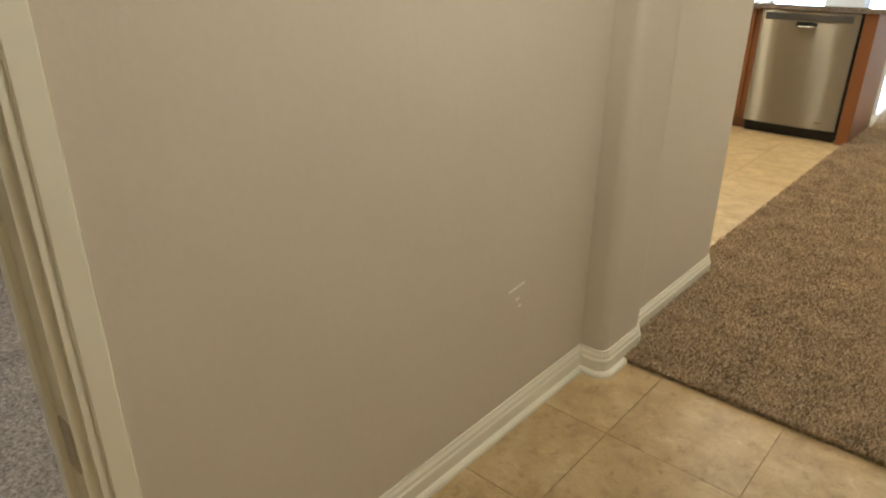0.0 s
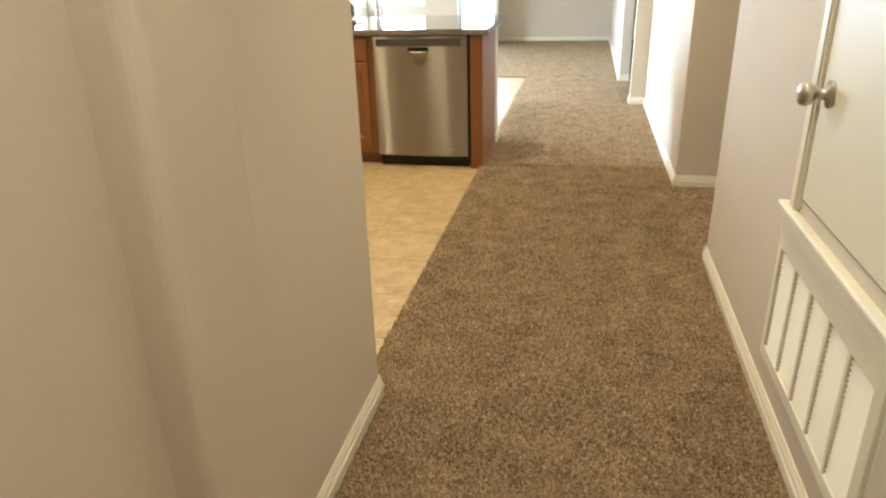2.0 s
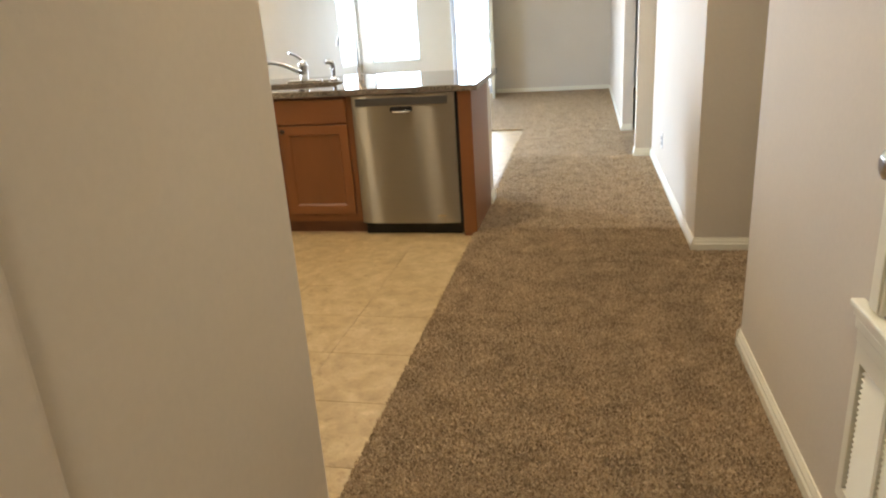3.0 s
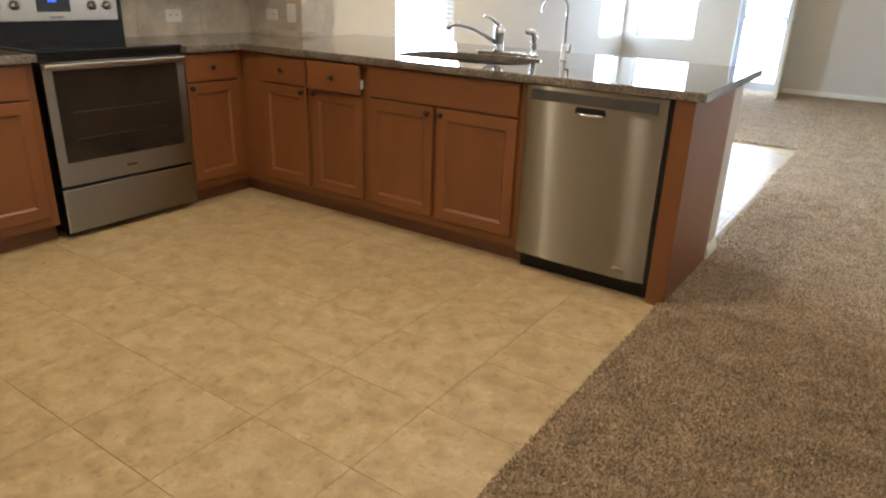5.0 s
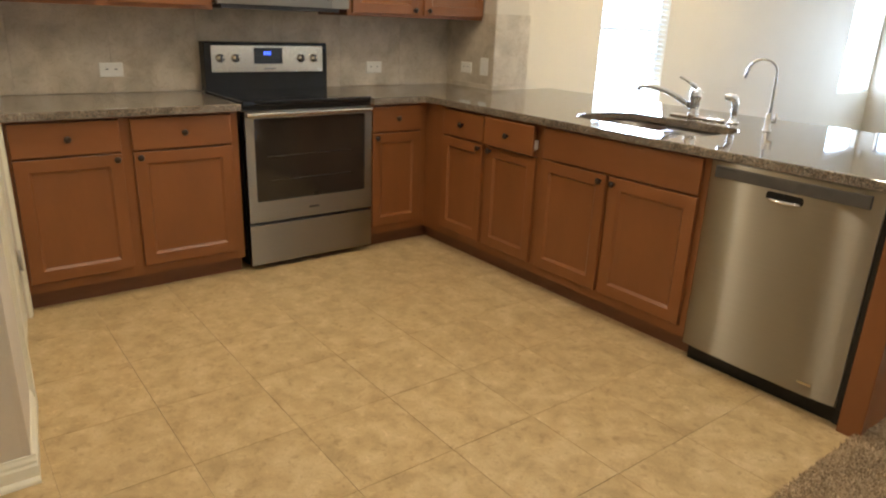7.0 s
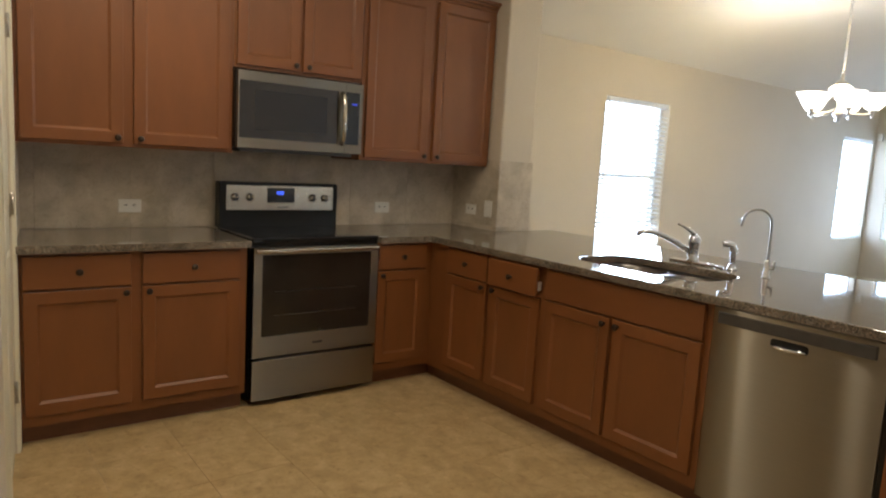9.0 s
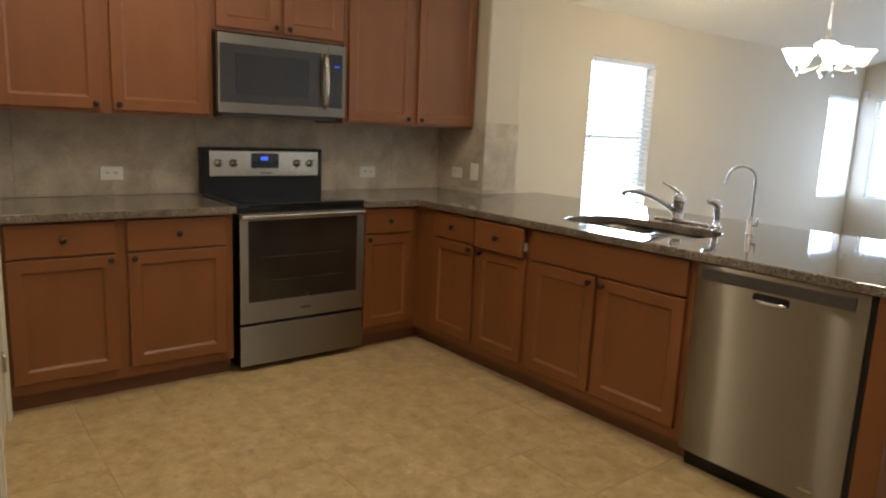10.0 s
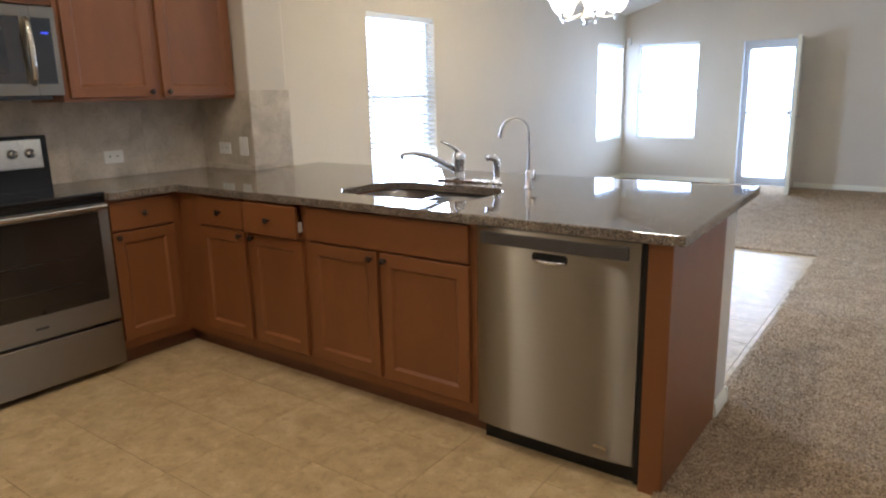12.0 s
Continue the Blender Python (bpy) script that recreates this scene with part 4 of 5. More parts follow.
lathe(bm, [(0.026, 0.0), (0.026, 0.006), (0.018, 0.012), (0.015, 0.03)], (0, 0, 0), "z", 18)
part("collar", bm, CHROME, sp)
bm = bmesh.new()
tube(bm, [(0, 0, 0.03), (0, 0, 0.07), (0, 0, 0.10), (-0.004, -0.008, 0.122), (-0.022, -0.025, 0.132), (-0.04, -0.04, 0.126)], [0.012, 0.015, 0.018, 0.020, 0.018, 0.014], 14)
part("spray_head", bm, CHROME, sp)
ft = thing("filter_tap", pose(-2.615, 6.37, 0.915), "slim brushed gooseneck filtered-water tap", "faucet")
bm = bmesh.new()
lathe(bm, [(0.020, 0.0), (0.020, 0.006), (0.014, 0.01), (0.014, 0.075), (0.010, 0.085)], (0, 0, 0), "z", 18)
part("body", bm, NICKEL, ft)
bm = bmesh.new()
pts = [(0, 0, 0.08), (0, 0, 0.26)] + [(-0.055 + 0.055 * math.cos(a), -0.03 + 0.03 * math.cos(a), 0.26 + 0.062 * math.sin(a)) for a in (math.pi * i / 10 for i in range(1, 10))] + [(-0.116, -0.063, 0.235)]
tube(bm, pts, 0.0062, 10)
part("gooseneck", bm, NICKEL, ft)
bm = bmesh.new()
tube(bm, [(0.012, 0, 0.045), (0.032, 0.0, 0.045), (0.034, 0, 0.085)], [0.007, 0.007, 0.005], 8)
part("lever", bm, NICKEL, ft)

# ---- appliances ----
# dishwasher, front in y=0 facing -y
dw = thing("dishwasher", pose(-2.450, 5.690, 0), "stainless steel dishwasher with a pocket handle", "dishwasher")
part("tub", boxes((0.004, 0.626, 0.02, 0.58, 0.10, 0.872)), DARKGREY, dw)
bm = bmesh.new()
n = 36
W, Z0, Z1 = 0.628, 0.082, 0.876
cols_ = []
US = [0.0, 0.004, 0.010] + [i / n for i in range(1, n)] + [0.990, 0.996, 1.0]
for u in US:
    edge = max(0.0, abs(2 * u - 1) - 0.45) / 0.55
    y = -0.031 + 0.014 * edge ** 2
    cols_.append((W * u, y))
rowz = [Z0, Z0 + 0.003, Z0 + 0.006, Z0 + 0.012, 0.3, 0.5, 0.7, Z1 - 0.012, Z1 - 0.006, Z1 - 0.003, Z1]
grid = [[bm.verts.new((x, y + (0.004 if j in (0, len(rowz) - 1) else 0), z)) for x, y in cols_] for j, z in enumerate(rowz)]
for a, b in zip(grid, grid[1:]):
    for i in range(len(US) - 1):
        bm.faces.new((a[i], a[i + 1], b[i + 1], b[i])).smooth = True
rim = [e for e in bm.edges if len(e.link_faces) == 1]
ext = bmesh.ops.extrude_edge_only(bm, edges=rim)
for q in ext["geom"]:
    if isinstance(q, bmesh.types.BMVert):
        q.co.y = 0.018
dd = part("door", bm, STEEL, dw)
part("control_strip", boxes((0.026, 0.590, -0.0335, -0.020, 0.812, 0.858), bevel=0.003), DARKGREY, dd, "dark grey control strip")
part("vent_slots", boxes((0.034, 0.11, -0.0342, -0.033, 0.848, 0.852)), SLOT, dd)
bm = slab(rounded(0.240, 0.378, 0.770, 0.804, 0.013), [], 0.018, 0.0325, 0.002)
bm.transform(TO_Y)
pk = part("handle_pocket", bm, ENAMEL, dd, "dark recessed handle pocket")
bm = bmesh.new()
tube(bm, [(0.309 + 0.062 * u, -0.036 - 0.006 * (1 - u * u), 0.777 - 0.004 * (1 - u * u)) for u in (-1, -0.75, -0.5, -0.25, 0, 0.25, 0.5, 0.75, 1)], [0.003, 0.006, 0.0072, 0.0078, 0.008, 0.0078, 0.0072, 0.006, 0.003], 10)
part("handle_lip", bm, CHROME, pk, "bright metal handle lip")
part("logo_mark", boxes((0.490, 0.540, -0.0330, -0.028, 0.128, 0.137)), STEELH, dd)
part("toe_panel", boxes((0.004, 0.628, 0.03, 0.045, 0.0, 0.085)), ENAMEL, dw)
# black strip added for the shade in the gap beside the end panel
part("side_gasket", boxes((0.630, 0.648, -0.012, 0.02, 0.02, 0.876)), ENAMEL, dw)

# range, front in y=0 (door plane) facing -y
rg = thing("electric_range", pose(-4.395, 4.534, 0, 0, 0, 90), "stainless electric range with a black glass cooktop", "range")
WR = 0.762
part("body", boxes((0.003, WR - 0.003, 0.03, 0.60, 0.03, 0.895)), ENAMEL, rg)
for x in (0.04, WR - 0.07):
    for y in (0.07, 0.5):
        part("levelling_foot", boxes((x, x + 0.03, y, y + 0.03, 0.0, 0.03)), ENAMEL, rg)
part("cooktop", boxes((-0.002, WR + 0.002, -0.010, 0.545, 0.893, 0.922), bevel=0.007, seg=3), BLACKGLASS, rg, "black glass cooktop")
for x, y, r in ((0.20, 0.14, 0.105), (0.56, 0.14, 0.085), (0.20, 0.40, 0.075), (0.56, 0.40, 0.105)):
    bm = bmesh.new()
    lathe(bm, [(r, 0.0), (r, 0.0006), (r - 0.0006, 0.0009)], (x, y, 0.9220), "z", 40)
    part("burner_ring", bm, RINGMARK, rg)
# oven door
part("front_trim", boxes((0.0, WR, 0.0, 0.03, 0.868, 0.893)), ENAMEL, rg)
bm = bmesh.new()
x0, x1, z0, z1 = 0.004, WR - 0.004, 0.275, 0.868
wx0, wx1, wz0, wz1 = 0.050, WR - 0.050, 0.388, 0.832
for s in ((x0, wx0, z0, z1), (wx1, x1, z0, z1), (wx0, wx1, z0, wz0), (wx0, wx1, wz1, z1)):
    box(bm, s[0], s[1], -0.020, 0.028, s[2], s[3])
bmesh.ops.remove_doubles(bm, verts=bm.verts, dist=0.0004)
od = part("oven_door", bm, STEEL, rg)
bm = slab(rounded(wx0 - 0.002, wx1 + 0.002, wz0 - 0.002, wz1 + 0.002, 0.018), [], -0.016, -0.008, 0)
bm.transform(Matrix(((1, 0, 0, 0), (0, 0, 1, 0), (0, 1, 0, 0), (0, 0, 0, 1))))
part("oven_window", bm, OVENGLASS, od, "dark tinted oven window")
for z in (0.50, 0.63):
    bm = bmesh.new()
    tube(bm, [(0.12, -0.0165, z), (WR - 0.14, -0.0165, z)], 0.0014, 6)
    part("oven_rack", bm, RACK, od)
bm = bmesh.new()
box(bm, 0.006, WR - 0.006, -0.048, -0.022, 0.842, 0.866, bevel=0.009, seg=4)
for x in (0.02, WR - 0.05):
    box(bm, x, x + 0.03, -0.03, -0.018, 0.846, 0.862)
part("oven_handle", bm, STEELH, od, "long stainless handle bar")
part("logo_mark", boxes((WR / 2 - 0.03, WR / 2 + 0.03, -0.0215, -0.0195, 0.322, 0.334)), DARKGREY, od)
bm = bmesh.new()
box(bm, 0.004, WR - 0.004, -0.020, 0.028, 0.035, 0.258, bevel=0.004)
part("storage_drawer", bm, STEEL, rg)
# back guard
bg = part("backguard", boxes((0.0, WR, 0.520, 0.60, 0.915, 1.188), bevel=0.006), ENAMEL, rg)
bm = boxes((0.035, WR - 0.035, 0.508, 0.524, 1.020, 1.172), bevel=0.004)
cp = part("control_panel", bm, STEELH, bg)
part("display", boxes((0.285, 0.460, 0.5035, 0.509, 1.068, 1.158), bevel=0.002, seg=1), BLACKGLASS, cp, "black display window")
for i, x in enumerate((0.345, 0.362, 0.376)):
    part("clock_digit", boxes((x, x + 0.010, 0.5025, 0.5036, 1.118, 1.138)), BLUELED, cp, "glowing blue clock digits")
for x in (0.085, 0.175, 0.580, 0.665):
    bm = bmesh.new()
    lathe(bm, [(0.024, 0.0), (0.023, -0.010), (0.019, -0.022), (0.006, -0.024)], (x, 0.508, 1.100), "y", 20)
    kb = part("control_knob", bm, STEELH, cp, "round brushed metal knob")
    part("grip", boxes((x - 0.005, x + 0.005, 0.478, 0.486, 1.078, 1.122), bevel=0.002, seg=1), DARKGREY, kb)
part("logo_mark", boxes((WR / 2 - 0.035, WR / 2 + 0.035, 0.5065, 0.509, 1.036, 1.044)), DARKGREY, cp)

# over-the-range microwave
mw = thing("microwave", pose(-4.605, 4.512, 1.385, 0, 0, 90), "stainless over-the-range microwave with a dark window", "microwave")
part("body", boxes((0.0, 0.765, 0.02, 0.39, 0.0, 0.415), bevel=0.003, seg=1), ENAMEL, mw)
bm = bmesh.new()
for a, b, c, d in ((0.004, 0.013, 0.056, 0.360), (0.600, 0.648, 0.056, 0.360), (0.004, 0.648, 0.360, 0.412), (0.004, 0.648, 0.003, 0.056)):
    box(bm, a, b, -0.010, 0.02, c, d)
md = part("door", bm, STEEL, mw)
part("door_window", boxes((0.011, 0.602, -0.006, 0.015, 0.054, 0.362)), OVENGLASS, md, "dark tinted microwave window")
part("control_panel", boxes((0.650, 0.740, -0.010, 0.02, 0.056, 0.360)), BLACKGLASS, mw, "black control strip")
part("panel_trim", boxes((0.650, 0.762, -0.010, 0.02, 0.360, 0.412)), STEEL, mw)
part("panel_trim", boxes((0.740, 0.762, -0.010, 0.02, 0.056, 0.360)), STEEL, mw)
part("panel_trim", boxes((0.650, 0.762, -0.010, 0.02, 0.003, 0.056)), STEEL, mw)
part("display", boxes((0.690, 0.722, -0.0112, -0.0095, 0.287, 0.297)), DIMLED, mw, "small blue clock display")
bm = bmesh.new()
tube(bm, [(0.628, -0.008, 0.055), (0.626, -0.035, 0.085), (0.624, -0.046, 0.15), (0.623, -0.050, 0.205), (0.624, -0.046, 0.26), (0.626, -0.035, 0.325), (0.628, -0.008, 0.352)], 0.0135, 12)
part("handle", bm, STEELH, md, "bowed stainless handle")
part("window_screen", boxes((0.10, 0.53, -0.0072, -0.0055, 0.105, 0.315), bevel=0.0006, seg=1), SCREEN, md, "darker perforated window screen")
part("underside_vent", boxes((0.04, 0.725, 0.04, 0.37, -0.018, 0.0)), DARKGREY, mw)


# ---- wall plates ----
def plate(name, m, w, h, slots, label):
    """A cover plate in the plane y=0 facing -y, centred on its place, with slots (x, z, w, h)."""
    ob = thing(name, m, label, "outlet" if "outlet" in name else "switch", "wall plates")
    part("cover_plate", boxes((-w / 2, w / 2, -0.006, 0.0, -h / 2, h / 2), bevel=0.003), PLATE, ob)
    for x, z, a, b in slots:
        part("socket", boxes((x - a / 2, x + a / 2, -0.0085, -0.005, z - b / 2, z + b / 2), bevel=0.002, seg=1), PLATE if "switch" in name else SLOT, ob)


SOCK = [(-0.026, 0.004, 0.004, 0.010), (-0.018, 0.004, 0.004, 0.010), (0.018, 0.004, 0.004, 0.010), (0.026, 0.004, 0.004, 0.010)]
for y in (4.073, 5.70):
    plate("outlet", pose(XW + 0.012, y, 1.034, 0, 0, 90), 0.118, 0.074, SOCK, "white sideways outlet plate on the stone backsplash")
plate("outlet", pose(-4.79, 6.318, 1.045, 0, 0, 0), 0.115, 0.072, SOCK, "white sideways outlet plate on the wall return")
plate("light_switch", pose(-4.60, 6.318, 1.062, 0, 0, 0), 0.080, 0.116, [(0, 0, 0.033, 0.066)], "white rocker switch plate on the wall return")
plate("outlet", pose(-0.502, 7.09, 0.305, 0, 0, -90), 0.072, 0.116, [(0, 0.02, 0.030, 0.026), (0, -0.02, 0.030, 0.026)], "white outlet plate low on the hall wall")
plate("light_switch", pose(-0.502, 5.46, 1.37, 0, 0, -90), 0.116, 0.116, [(-0.023, 0, 0.010, 0.024), (0.023, 0, 0.010, 0.024)], "white switch plate on the hall wall")
plate("light_switch", pose(-1.66, 2.915, 1.41, 0, 0, 90), 0.116, 0.116, [(-0.023, 0, 0.010, 0.024), (0.023, 0, 0.010, 0.024)], "white double switch plate on the hall wall")
sensor = boxes((-4.99, -4.93, YF - 0.06, YF, 2.00, 2.10), bevel=0.008, seg=2)
solo("motion_sensor", sensor, PLATE, "small white alarm sensor in the room corner", "sensor")
# scratches on the entry wall
for (y, z, ln, tilt) in ((1.650, 0.437, 0.070, 6), (1.655, 0.400, 0.016, 10), (1.668, 0.376, 0.012, 4)):
    solo("wall_scratch", boxes((0, 0.0012, -ln / 2, ln / 2, -0.003, 0.003)), SCUFF, "pale scratch in the wall paint", "scratch", "wall scratches", pose(-1.70, y, z, tilt, 0, 0))

# ---- chandelier ----
CX, CY_, CZ = -3.31, 8.50, 1.90
ch = thing("chandelier", pose(CX, CY_, CZ), "lit five-arm nickel chandelier with frosted glass bells", "chandelier")
ctop = EAVE + SLOPE * (CX - XW) - CZ
bm = bmesh.new()
lathe(bm, [(0.010, -0.075), (0.022, -0.065), (0.012, -0.05), (0.032, -0.035), (0.040, -0.015), (0.020, 0.005), (0.014, 0.05), (0.030, 0.12), (0.022, 0.16), (0.045, 0.19), (0.040, 0.21), (0.012, 0.225), (0.010, 0.27)], seg=24)
part("stem", bm, NICKEL, ch)
for i in range(5):
    a = 2 * math.pi * (i + 0.3) / 5
    c, s = math.cos(a), math.sin(a)
    bm = bmesh.new()
    tube(bm, [(0.03 * c, 0.03 * s, 0.02), (0.08 * c, 0.08 * s, -0.012), (0.14 * c, 0.14 * s, -0.022), (0.19 * c, 0.19 * s, -0.018), (0.212 * c, 0.212 * s, 0.002)], 0.0075, 10)
    lathe(bm, [(0.006, -0.045), (0.012, -0.034), (0.010, -0.016), (0.024, 0.0), (0.026, 0.012), (0.018, 0.02)], (0.212 * c, 0.212 * s, 0.0), "z", 16)
    arm = part("arm", bm, NICKEL, ch)
    bm = bmesh.new()
    prof = [(0.030, 0.012), (0.056, 0.030), (0.072, 0.060), (0.082, 0.090), (0.108, 0.118), (0.105, 0.120), (0.078, 0.091), (0.068, 0.060), (0.052, 0.033), (0.024, 0.016)]
    lathe(bm, prof, (0.212 * c, 0.212 * s, 0.0), "z", 28)
    part("glass_shade", bm, SHADE, arm, "glowing frosted glass bell")
bm = bmesh.new()
lathe(bm, [(0.060, 0.12), (0.075, 0.14), (0.080, 0.165), (0.055, 0.185), (0.040, 0.19)], seg=28)
part("centre_bowl", bm, SHADE, ch, "glowing frosted glass bowl")
z = 0.27
i = 0
while z < ctop - 0.03:
    bm = bmesh.new()
    ring = [(0.009 * math.cos(t), 0, 0.018 * math.sin(t)) for t in (2 * math.pi * j / 12 for j in range(13))]
    tube(bm, ring, 0.0022, 6)
    bm.transform(Matrix.Translation((0, 0, z + 0.018)) @ Matrix.Rotation(radians(90 * (i % 2)), 4, "Z"))
    part("chain_link", bm, NICKEL, ch)
    z += 0.030
    i += 1
bm = bmesh.new()
lathe(bm, [(0.062, ctop + 0.02), (0.062, ctop - 0.012), (0.040, ctop - 0.030), (0.010, ctop - 0.036)], seg=24)
part("ceiling_canopy", bm, NICKEL, ch)
point_lamp("chandelier_light", (CX, CY_, CZ + 0.20), 120, (1.0, 0.79, 0.40), 0.10)


# ---- ceiling lights of the kitchen, and added ones for entry, hall and bedroom ----
def ceiling_light(x, y, z, watts, label, tilt=0.0, colour=LAMP):
    ob = thing("ceiling_light", pose(x, y, z, 0, tilt, 0), label, "ceiling light", "round ceiling lights")
    bm = bmesh.new()
    lathe(bm, [(0.16, 0.0), (0.16, -0.018), (0.15, -0.024), (0.145, -0.018)], seg=32)
    part("ring", bm, NICKEL, ob)
    bm = bmesh.new()
    lathe(bm, [(0.146, -0.016), (0.135, -0.045), (0.10, -0.068), (0.05, -0.080), (0.01, -0.083)], seg=32)
    part("diffuser", bm, SHADE, ob, "glowing frosted glass dish")
    lp = bpy.data.lights.new("ceiling_lamp", "AREA")
    lp.shape, lp.size, lp.energy, lp.color = "DISK", 0.30, watts, colour
    lo = new("ceiling_lamp", lp)
    lo.matrix_world = pose(x, y, z - 0.10)


for x, y, share in ((-3.72, 4.05, 0.40), (-2.50, 5.20, 0.60)):
    ceiling_light(x, y, EAVE + SLOPE * (x - XW), KITCHEN_W * share, "round frosted ceiling light over the kitchen", -math.degrees(math.atan(SLOPE)))
# unseen fixture, added to brighten the entry walls and tiles
ceiling_light(-1.02, 1.38, LOW, FOYER_W, "unseen round ceiling light added to brighten the entry", 0.0, PALE)
# made-up fixture out of view; lifts the hall carpet and wall block
ceiling_light(-1.02, 3.45, TOP, HALL_W, "unseen round ceiling light added to brighten the hall", 0.0, LAMP)
# the bedroom is daylit; this added lamp stands in for its window
ceiling_light(-3.1, 0.5, LOW, 40, "unseen round ceiling light added in place of bedroom daylight", 0.0, PALE)

# ---- backsplash and floor tiles, one by one ----
def tile_mesh(w, h, t, axis, bevel=0.0007):
    """A tile w by h by t; axis: the way that its face looks ('z' up, 'x' or 'y' along +x, -y)."""
    bm = bmesh.new()
    a = [bm.verts.new((x, y, 0)) for x, y in ((0, 0), (w, 0), (w, h), (0, h))]
    b = [bm.verts.new((x, y, t - bevel)) for x, y in ((0, 0), (w, 0), (w, h), (0, h))]
    e = bevel
    c = [bm.verts.new((x, y, t)) for x, y in ((e, e), (w - e, e), (w - e, h - e), (e, h - e))]
    for lo, hi in ((a, b), (b, c)):
        for i in range(4):
            bm.faces.new((lo[i], lo[(i + 1) % 4], hi[(i + 1) % 4], hi[i]))
    bm.faces.new(c), bm.faces.new(a[::-1])
    if axis == "x":      # u along +y, v up, face to +x
        bm.transform(Matrix(((0, 0, 1, 0), (1, 0, 0, 0), (0, 1, 0, 0), (0, 0, 0, 1))))
    if axis == "y":      # u along +x, v up, face to -y
        bm.transform(Matrix(((1, 0, 0, 0), (0, 0, -1, 0), (0, 1, 0, 0), (0, 0, 0, 1))))
    if axis == "y+":     # u along +x, v up, face to +y
        bm.transform(Matrix(((1, 0, 0, 0), (0, 0, 1, 0), (0, 1, 0, 0), (0, 0, 0, 1))))
    return bm


TILE_CACHE = {}


def tiles(parent, u0, u1, v0, v1, pitch, ou, ov, place, t, axis, mat, gap=0.004, pitch_v=None):
    """Tiles on a grid with a line through (ou, ov), cut to the rectangle; place(u, v) gives where each lies."""
    pv = pitch_v or pitch
    i = math.floor((u0 - ou) / pitch)
    while ou + i * pitch < u1:
        j = math.floor((v0 - ov) / pv)
        while ov + j * pv < v1:
            a, b = max(u0, ou + i * pitch + gap / 2), min(u1, ou + (i + 1) * pitch - gap / 2)
            c, d = max(v0, ov + j * pv + gap / 2), min(v1, ov + (j + 1) * pv - gap / 2)
            if b - a > 0.012 and d - c > 0.012:
                key = (round(b - a, 3), round(d - c, 3), t, axis, mat.name)
                if key not in TILE_CACHE:
                    TILE_CACHE[key] = finish(tile_mesh(b - a, d - c, t, axis), "tile", mat)
                ob = new("tile", TILE_CACHE[key])
                ob.parent = parent
                ob.location = place(a, c)
            j += 1
        i += 1


splash = structure("backsplash", boxes((XW + 0.0005, XW + 0.004, 3.50, 6.328, 0.90, 1.375), (XW + 0.012, -4.522, 6.3255, 6.3285, 0.90, 1.40), (-4.5195, -4.5165, 6.332, 6.628, 0.90, 1.40)), SPLASH,
                   "grey-beige stone tile backsplash", "backsplash")
side = structure("backsplash_side", boxes((0.014, 0.60, 0.0005, 0.003, 0.917, 1.36)), SPLASH, "grey-beige stone tile on the pantry wall", "backsplash")
side.matrix_world = PANTRY_M
tiles(side, 0.014, 0.60, 0.917, 1.36, 0.457, 0.60, 0.917, lambda u, v: (u, 0.001, v), 0.008, "y+", SPLASH, 0.0006)
tiles(splash, 3.50, 6.326, 0.915, 1.375, 0.457, 3.62, 0.915, lambda u, v: (XW + 0.002, u, v), 0.010, "x", SPLASH, 0.0006)
tiles(splash, XW + 0.013, -4.516, 0.915, 1.402, 0.457, -4.516, 0.945, lambda u, v: (u, 6.3275, v), 0.008, "y", SPLASH, 0.0006)
tiles(splash, 6.322, 6.632, 0.915, 1.402, 0.457, 6.322, 0.945, lambda u, v: (-4.5185, u, v), 0.008, "x", SPLASH, 0.0006)

floor = bpy.data.objects["floor"]
up = lambda u, v: (u, v, -0.006)
T = 0.006
P = 0.37
PX, PY, KX, KY = 0.397, 0.362, -2.09, 4.095
tiles(floor, XW, XC - 0.001, 2.995, 6.335, PX, KX, KY, up, T, "z", FLOORTILE, 0.0017, PY)
tiles(floor, -3.07, XC - 0.001, 2.31, 2.995, PX, KX, KY, up, T, "z", FLOORTILE, 0.0017, PY)
tiles(floor, XW, XC - 0.036, 6.515, CY - 0.001, P, -1.80, 6.60, up, T, "z", FLOORTILE, 0.0017)
tiles(floor, -1.735, -0.50, -0.9, 2.159, P, -1.463, 1.79, up, T, "z", FLOORTILE, 0.0017)


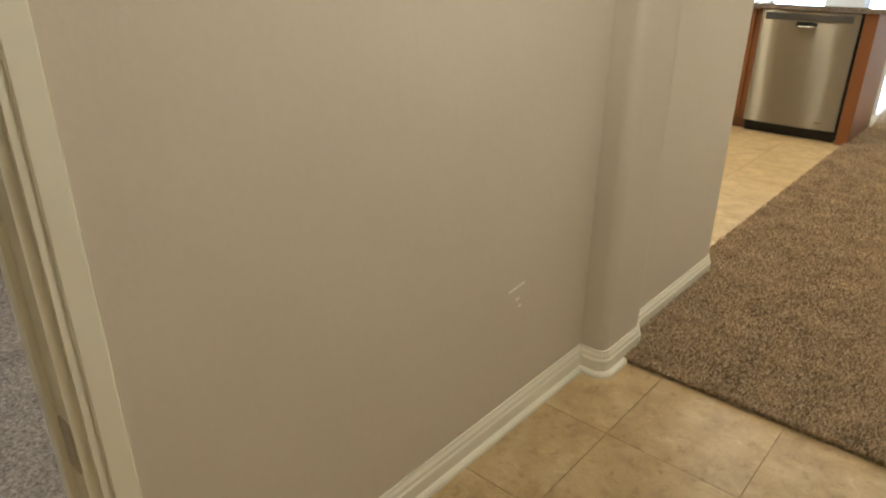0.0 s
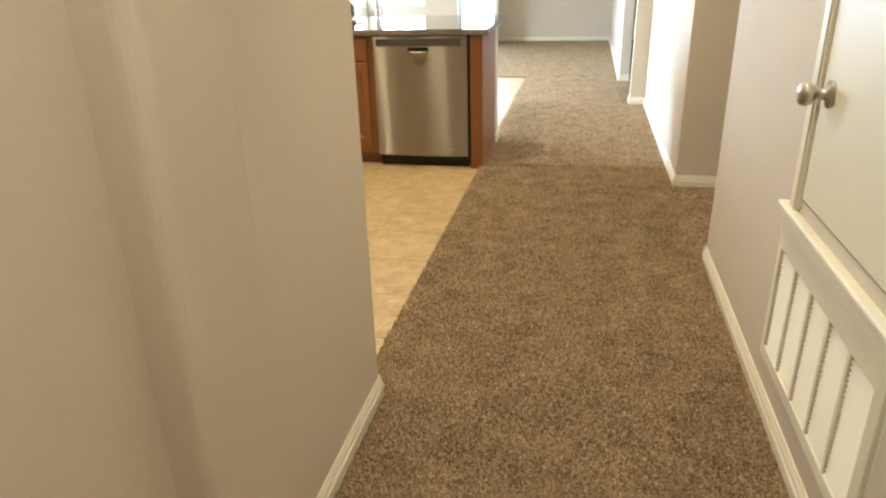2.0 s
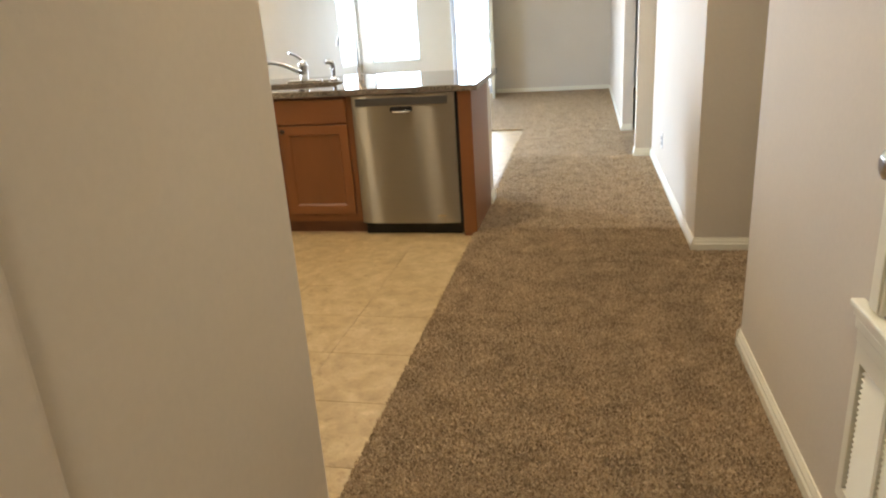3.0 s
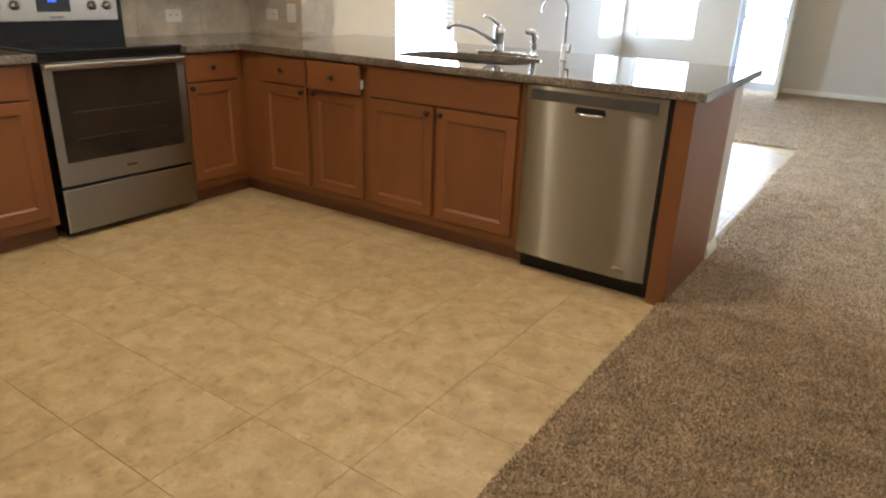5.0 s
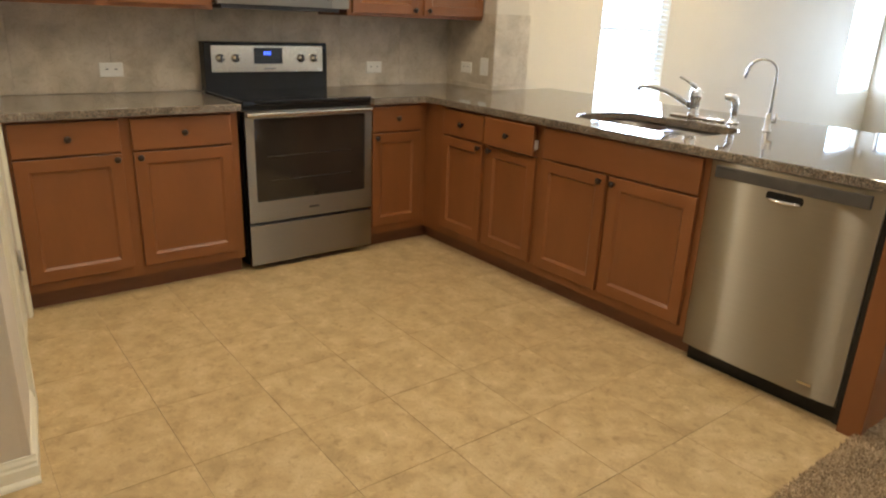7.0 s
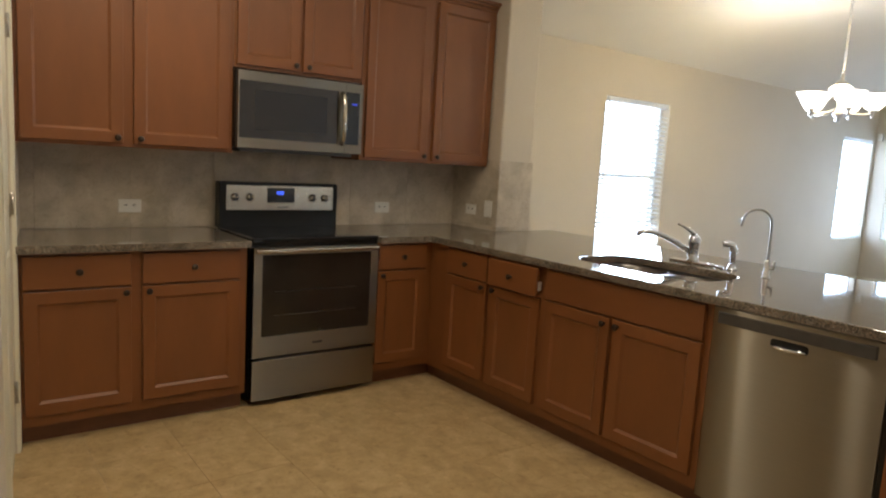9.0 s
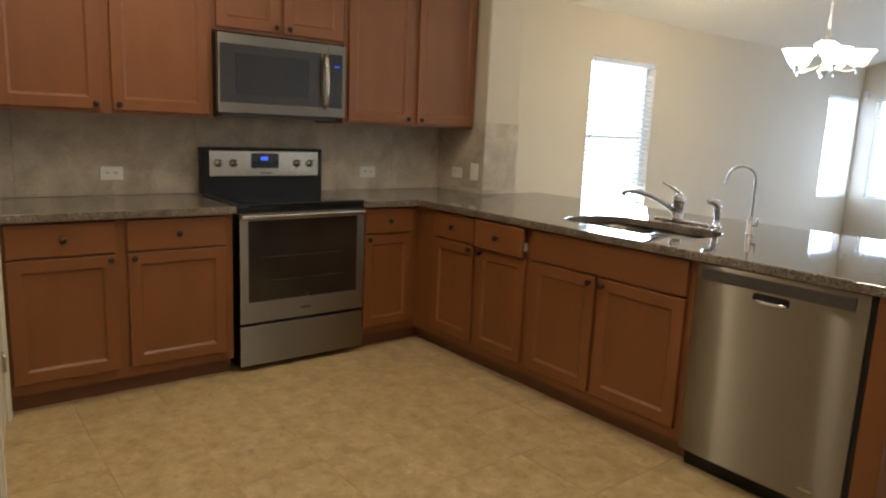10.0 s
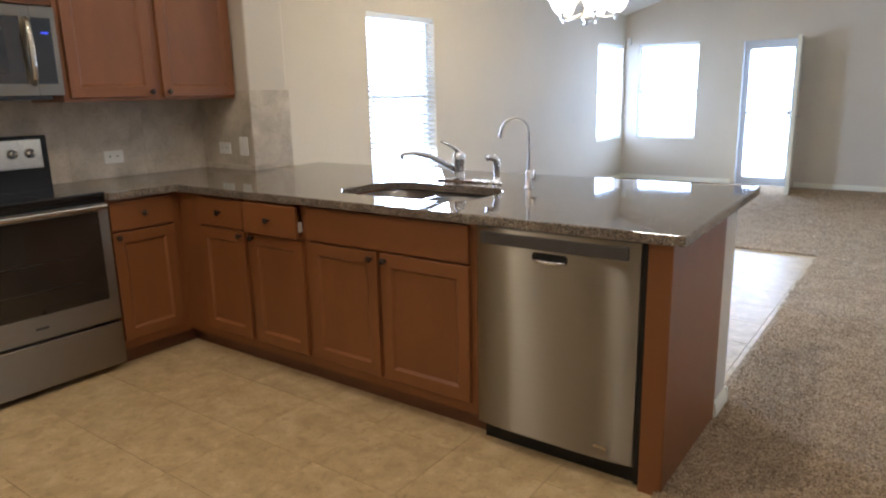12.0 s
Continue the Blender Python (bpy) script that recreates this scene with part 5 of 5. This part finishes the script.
# ---- cut pile of the carpet along the hall ----
def pile(x0, x1, y0, y1, step, z, high, wide, seed):
    """Small leaning tufts on a jittered grid, each a three-sided spike."""
    rng = np.random.default_rng(seed)
    gx, gy = np.meshgrid(np.arange(x0, x1, step), np.arange(y0, y1, step))
    n = gx.size
    cx, cy = gx.ravel() + rng.uniform(-0.5, 0.5, n) * step, gy.ravel() + rng.uniform(-0.5, 0.5, n) * step
    turn = rng.uniform(0, 2 * math.pi, n)
    r = wide * rng.uniform(0.7, 1.3, n)
    h = high * rng.uniform(0.5, 1.1, n)
    lean, way = rng.uniform(0.1, 1.0, n) * high * 0.9, rng.uniform(0, 2 * math.pi, n)
    pts = np.zeros((n, 4, 3))
    for k in range(3):
        a = turn + k * 2.0944
        pts[:, k] = np.stack((cx + r * np.cos(a), cy + r * np.sin(a), np.full(n, z)), 1)
    pts[:, 3] = np.stack((cx + lean * np.cos(way), cy + lean * np.sin(way), z + h), 1)
    base = 4 * np.arange(n)[:, None]
    faces = np.concatenate([base + np.array(q) for q in ((0, 1, 3), (1, 2, 3), (2, 0, 3))])
    return pts.reshape(-1, 3), faces


rows_ = [pile(XC - 0.004, -0.50, 2.155, 5.75, 0.0068, 0.017, 0.013, 0.0052, 3), pile(XC - 0.004, -0.30, 5.75, 8.0, 0.011, 0.017, 0.010, 0.0085, 4)]
rows_.append(pile(XC - 0.035, -0.70, 8.0, YF, 0.017, 0.017, 0.008, 0.013, 6))
rows_.append(pile(-4.9, XC - 0.035, CY, YF, 0.024, 0.017, 0.008, 0.018, 7))
rows_.append(pile(-0.50, 0.9, 4.26, 5.36, 0.011, 0.017, 0.013, 0.0085, 5))
vs = np.concatenate([r[0] for r in rows_])
fs, off = [], 0
for p_, f_ in rows_:
    fs.append(f_ + off)
    off += len(p_)
me = bpy.data.meshes.new("carpet_pile")
me.from_pydata(vs, [], np.concatenate(fs))
me.materials.append(PILE)
tagged(new("carpet_pile", me), "brown flecked cut pile of the hall carpet", "carpet", kind="stuff")
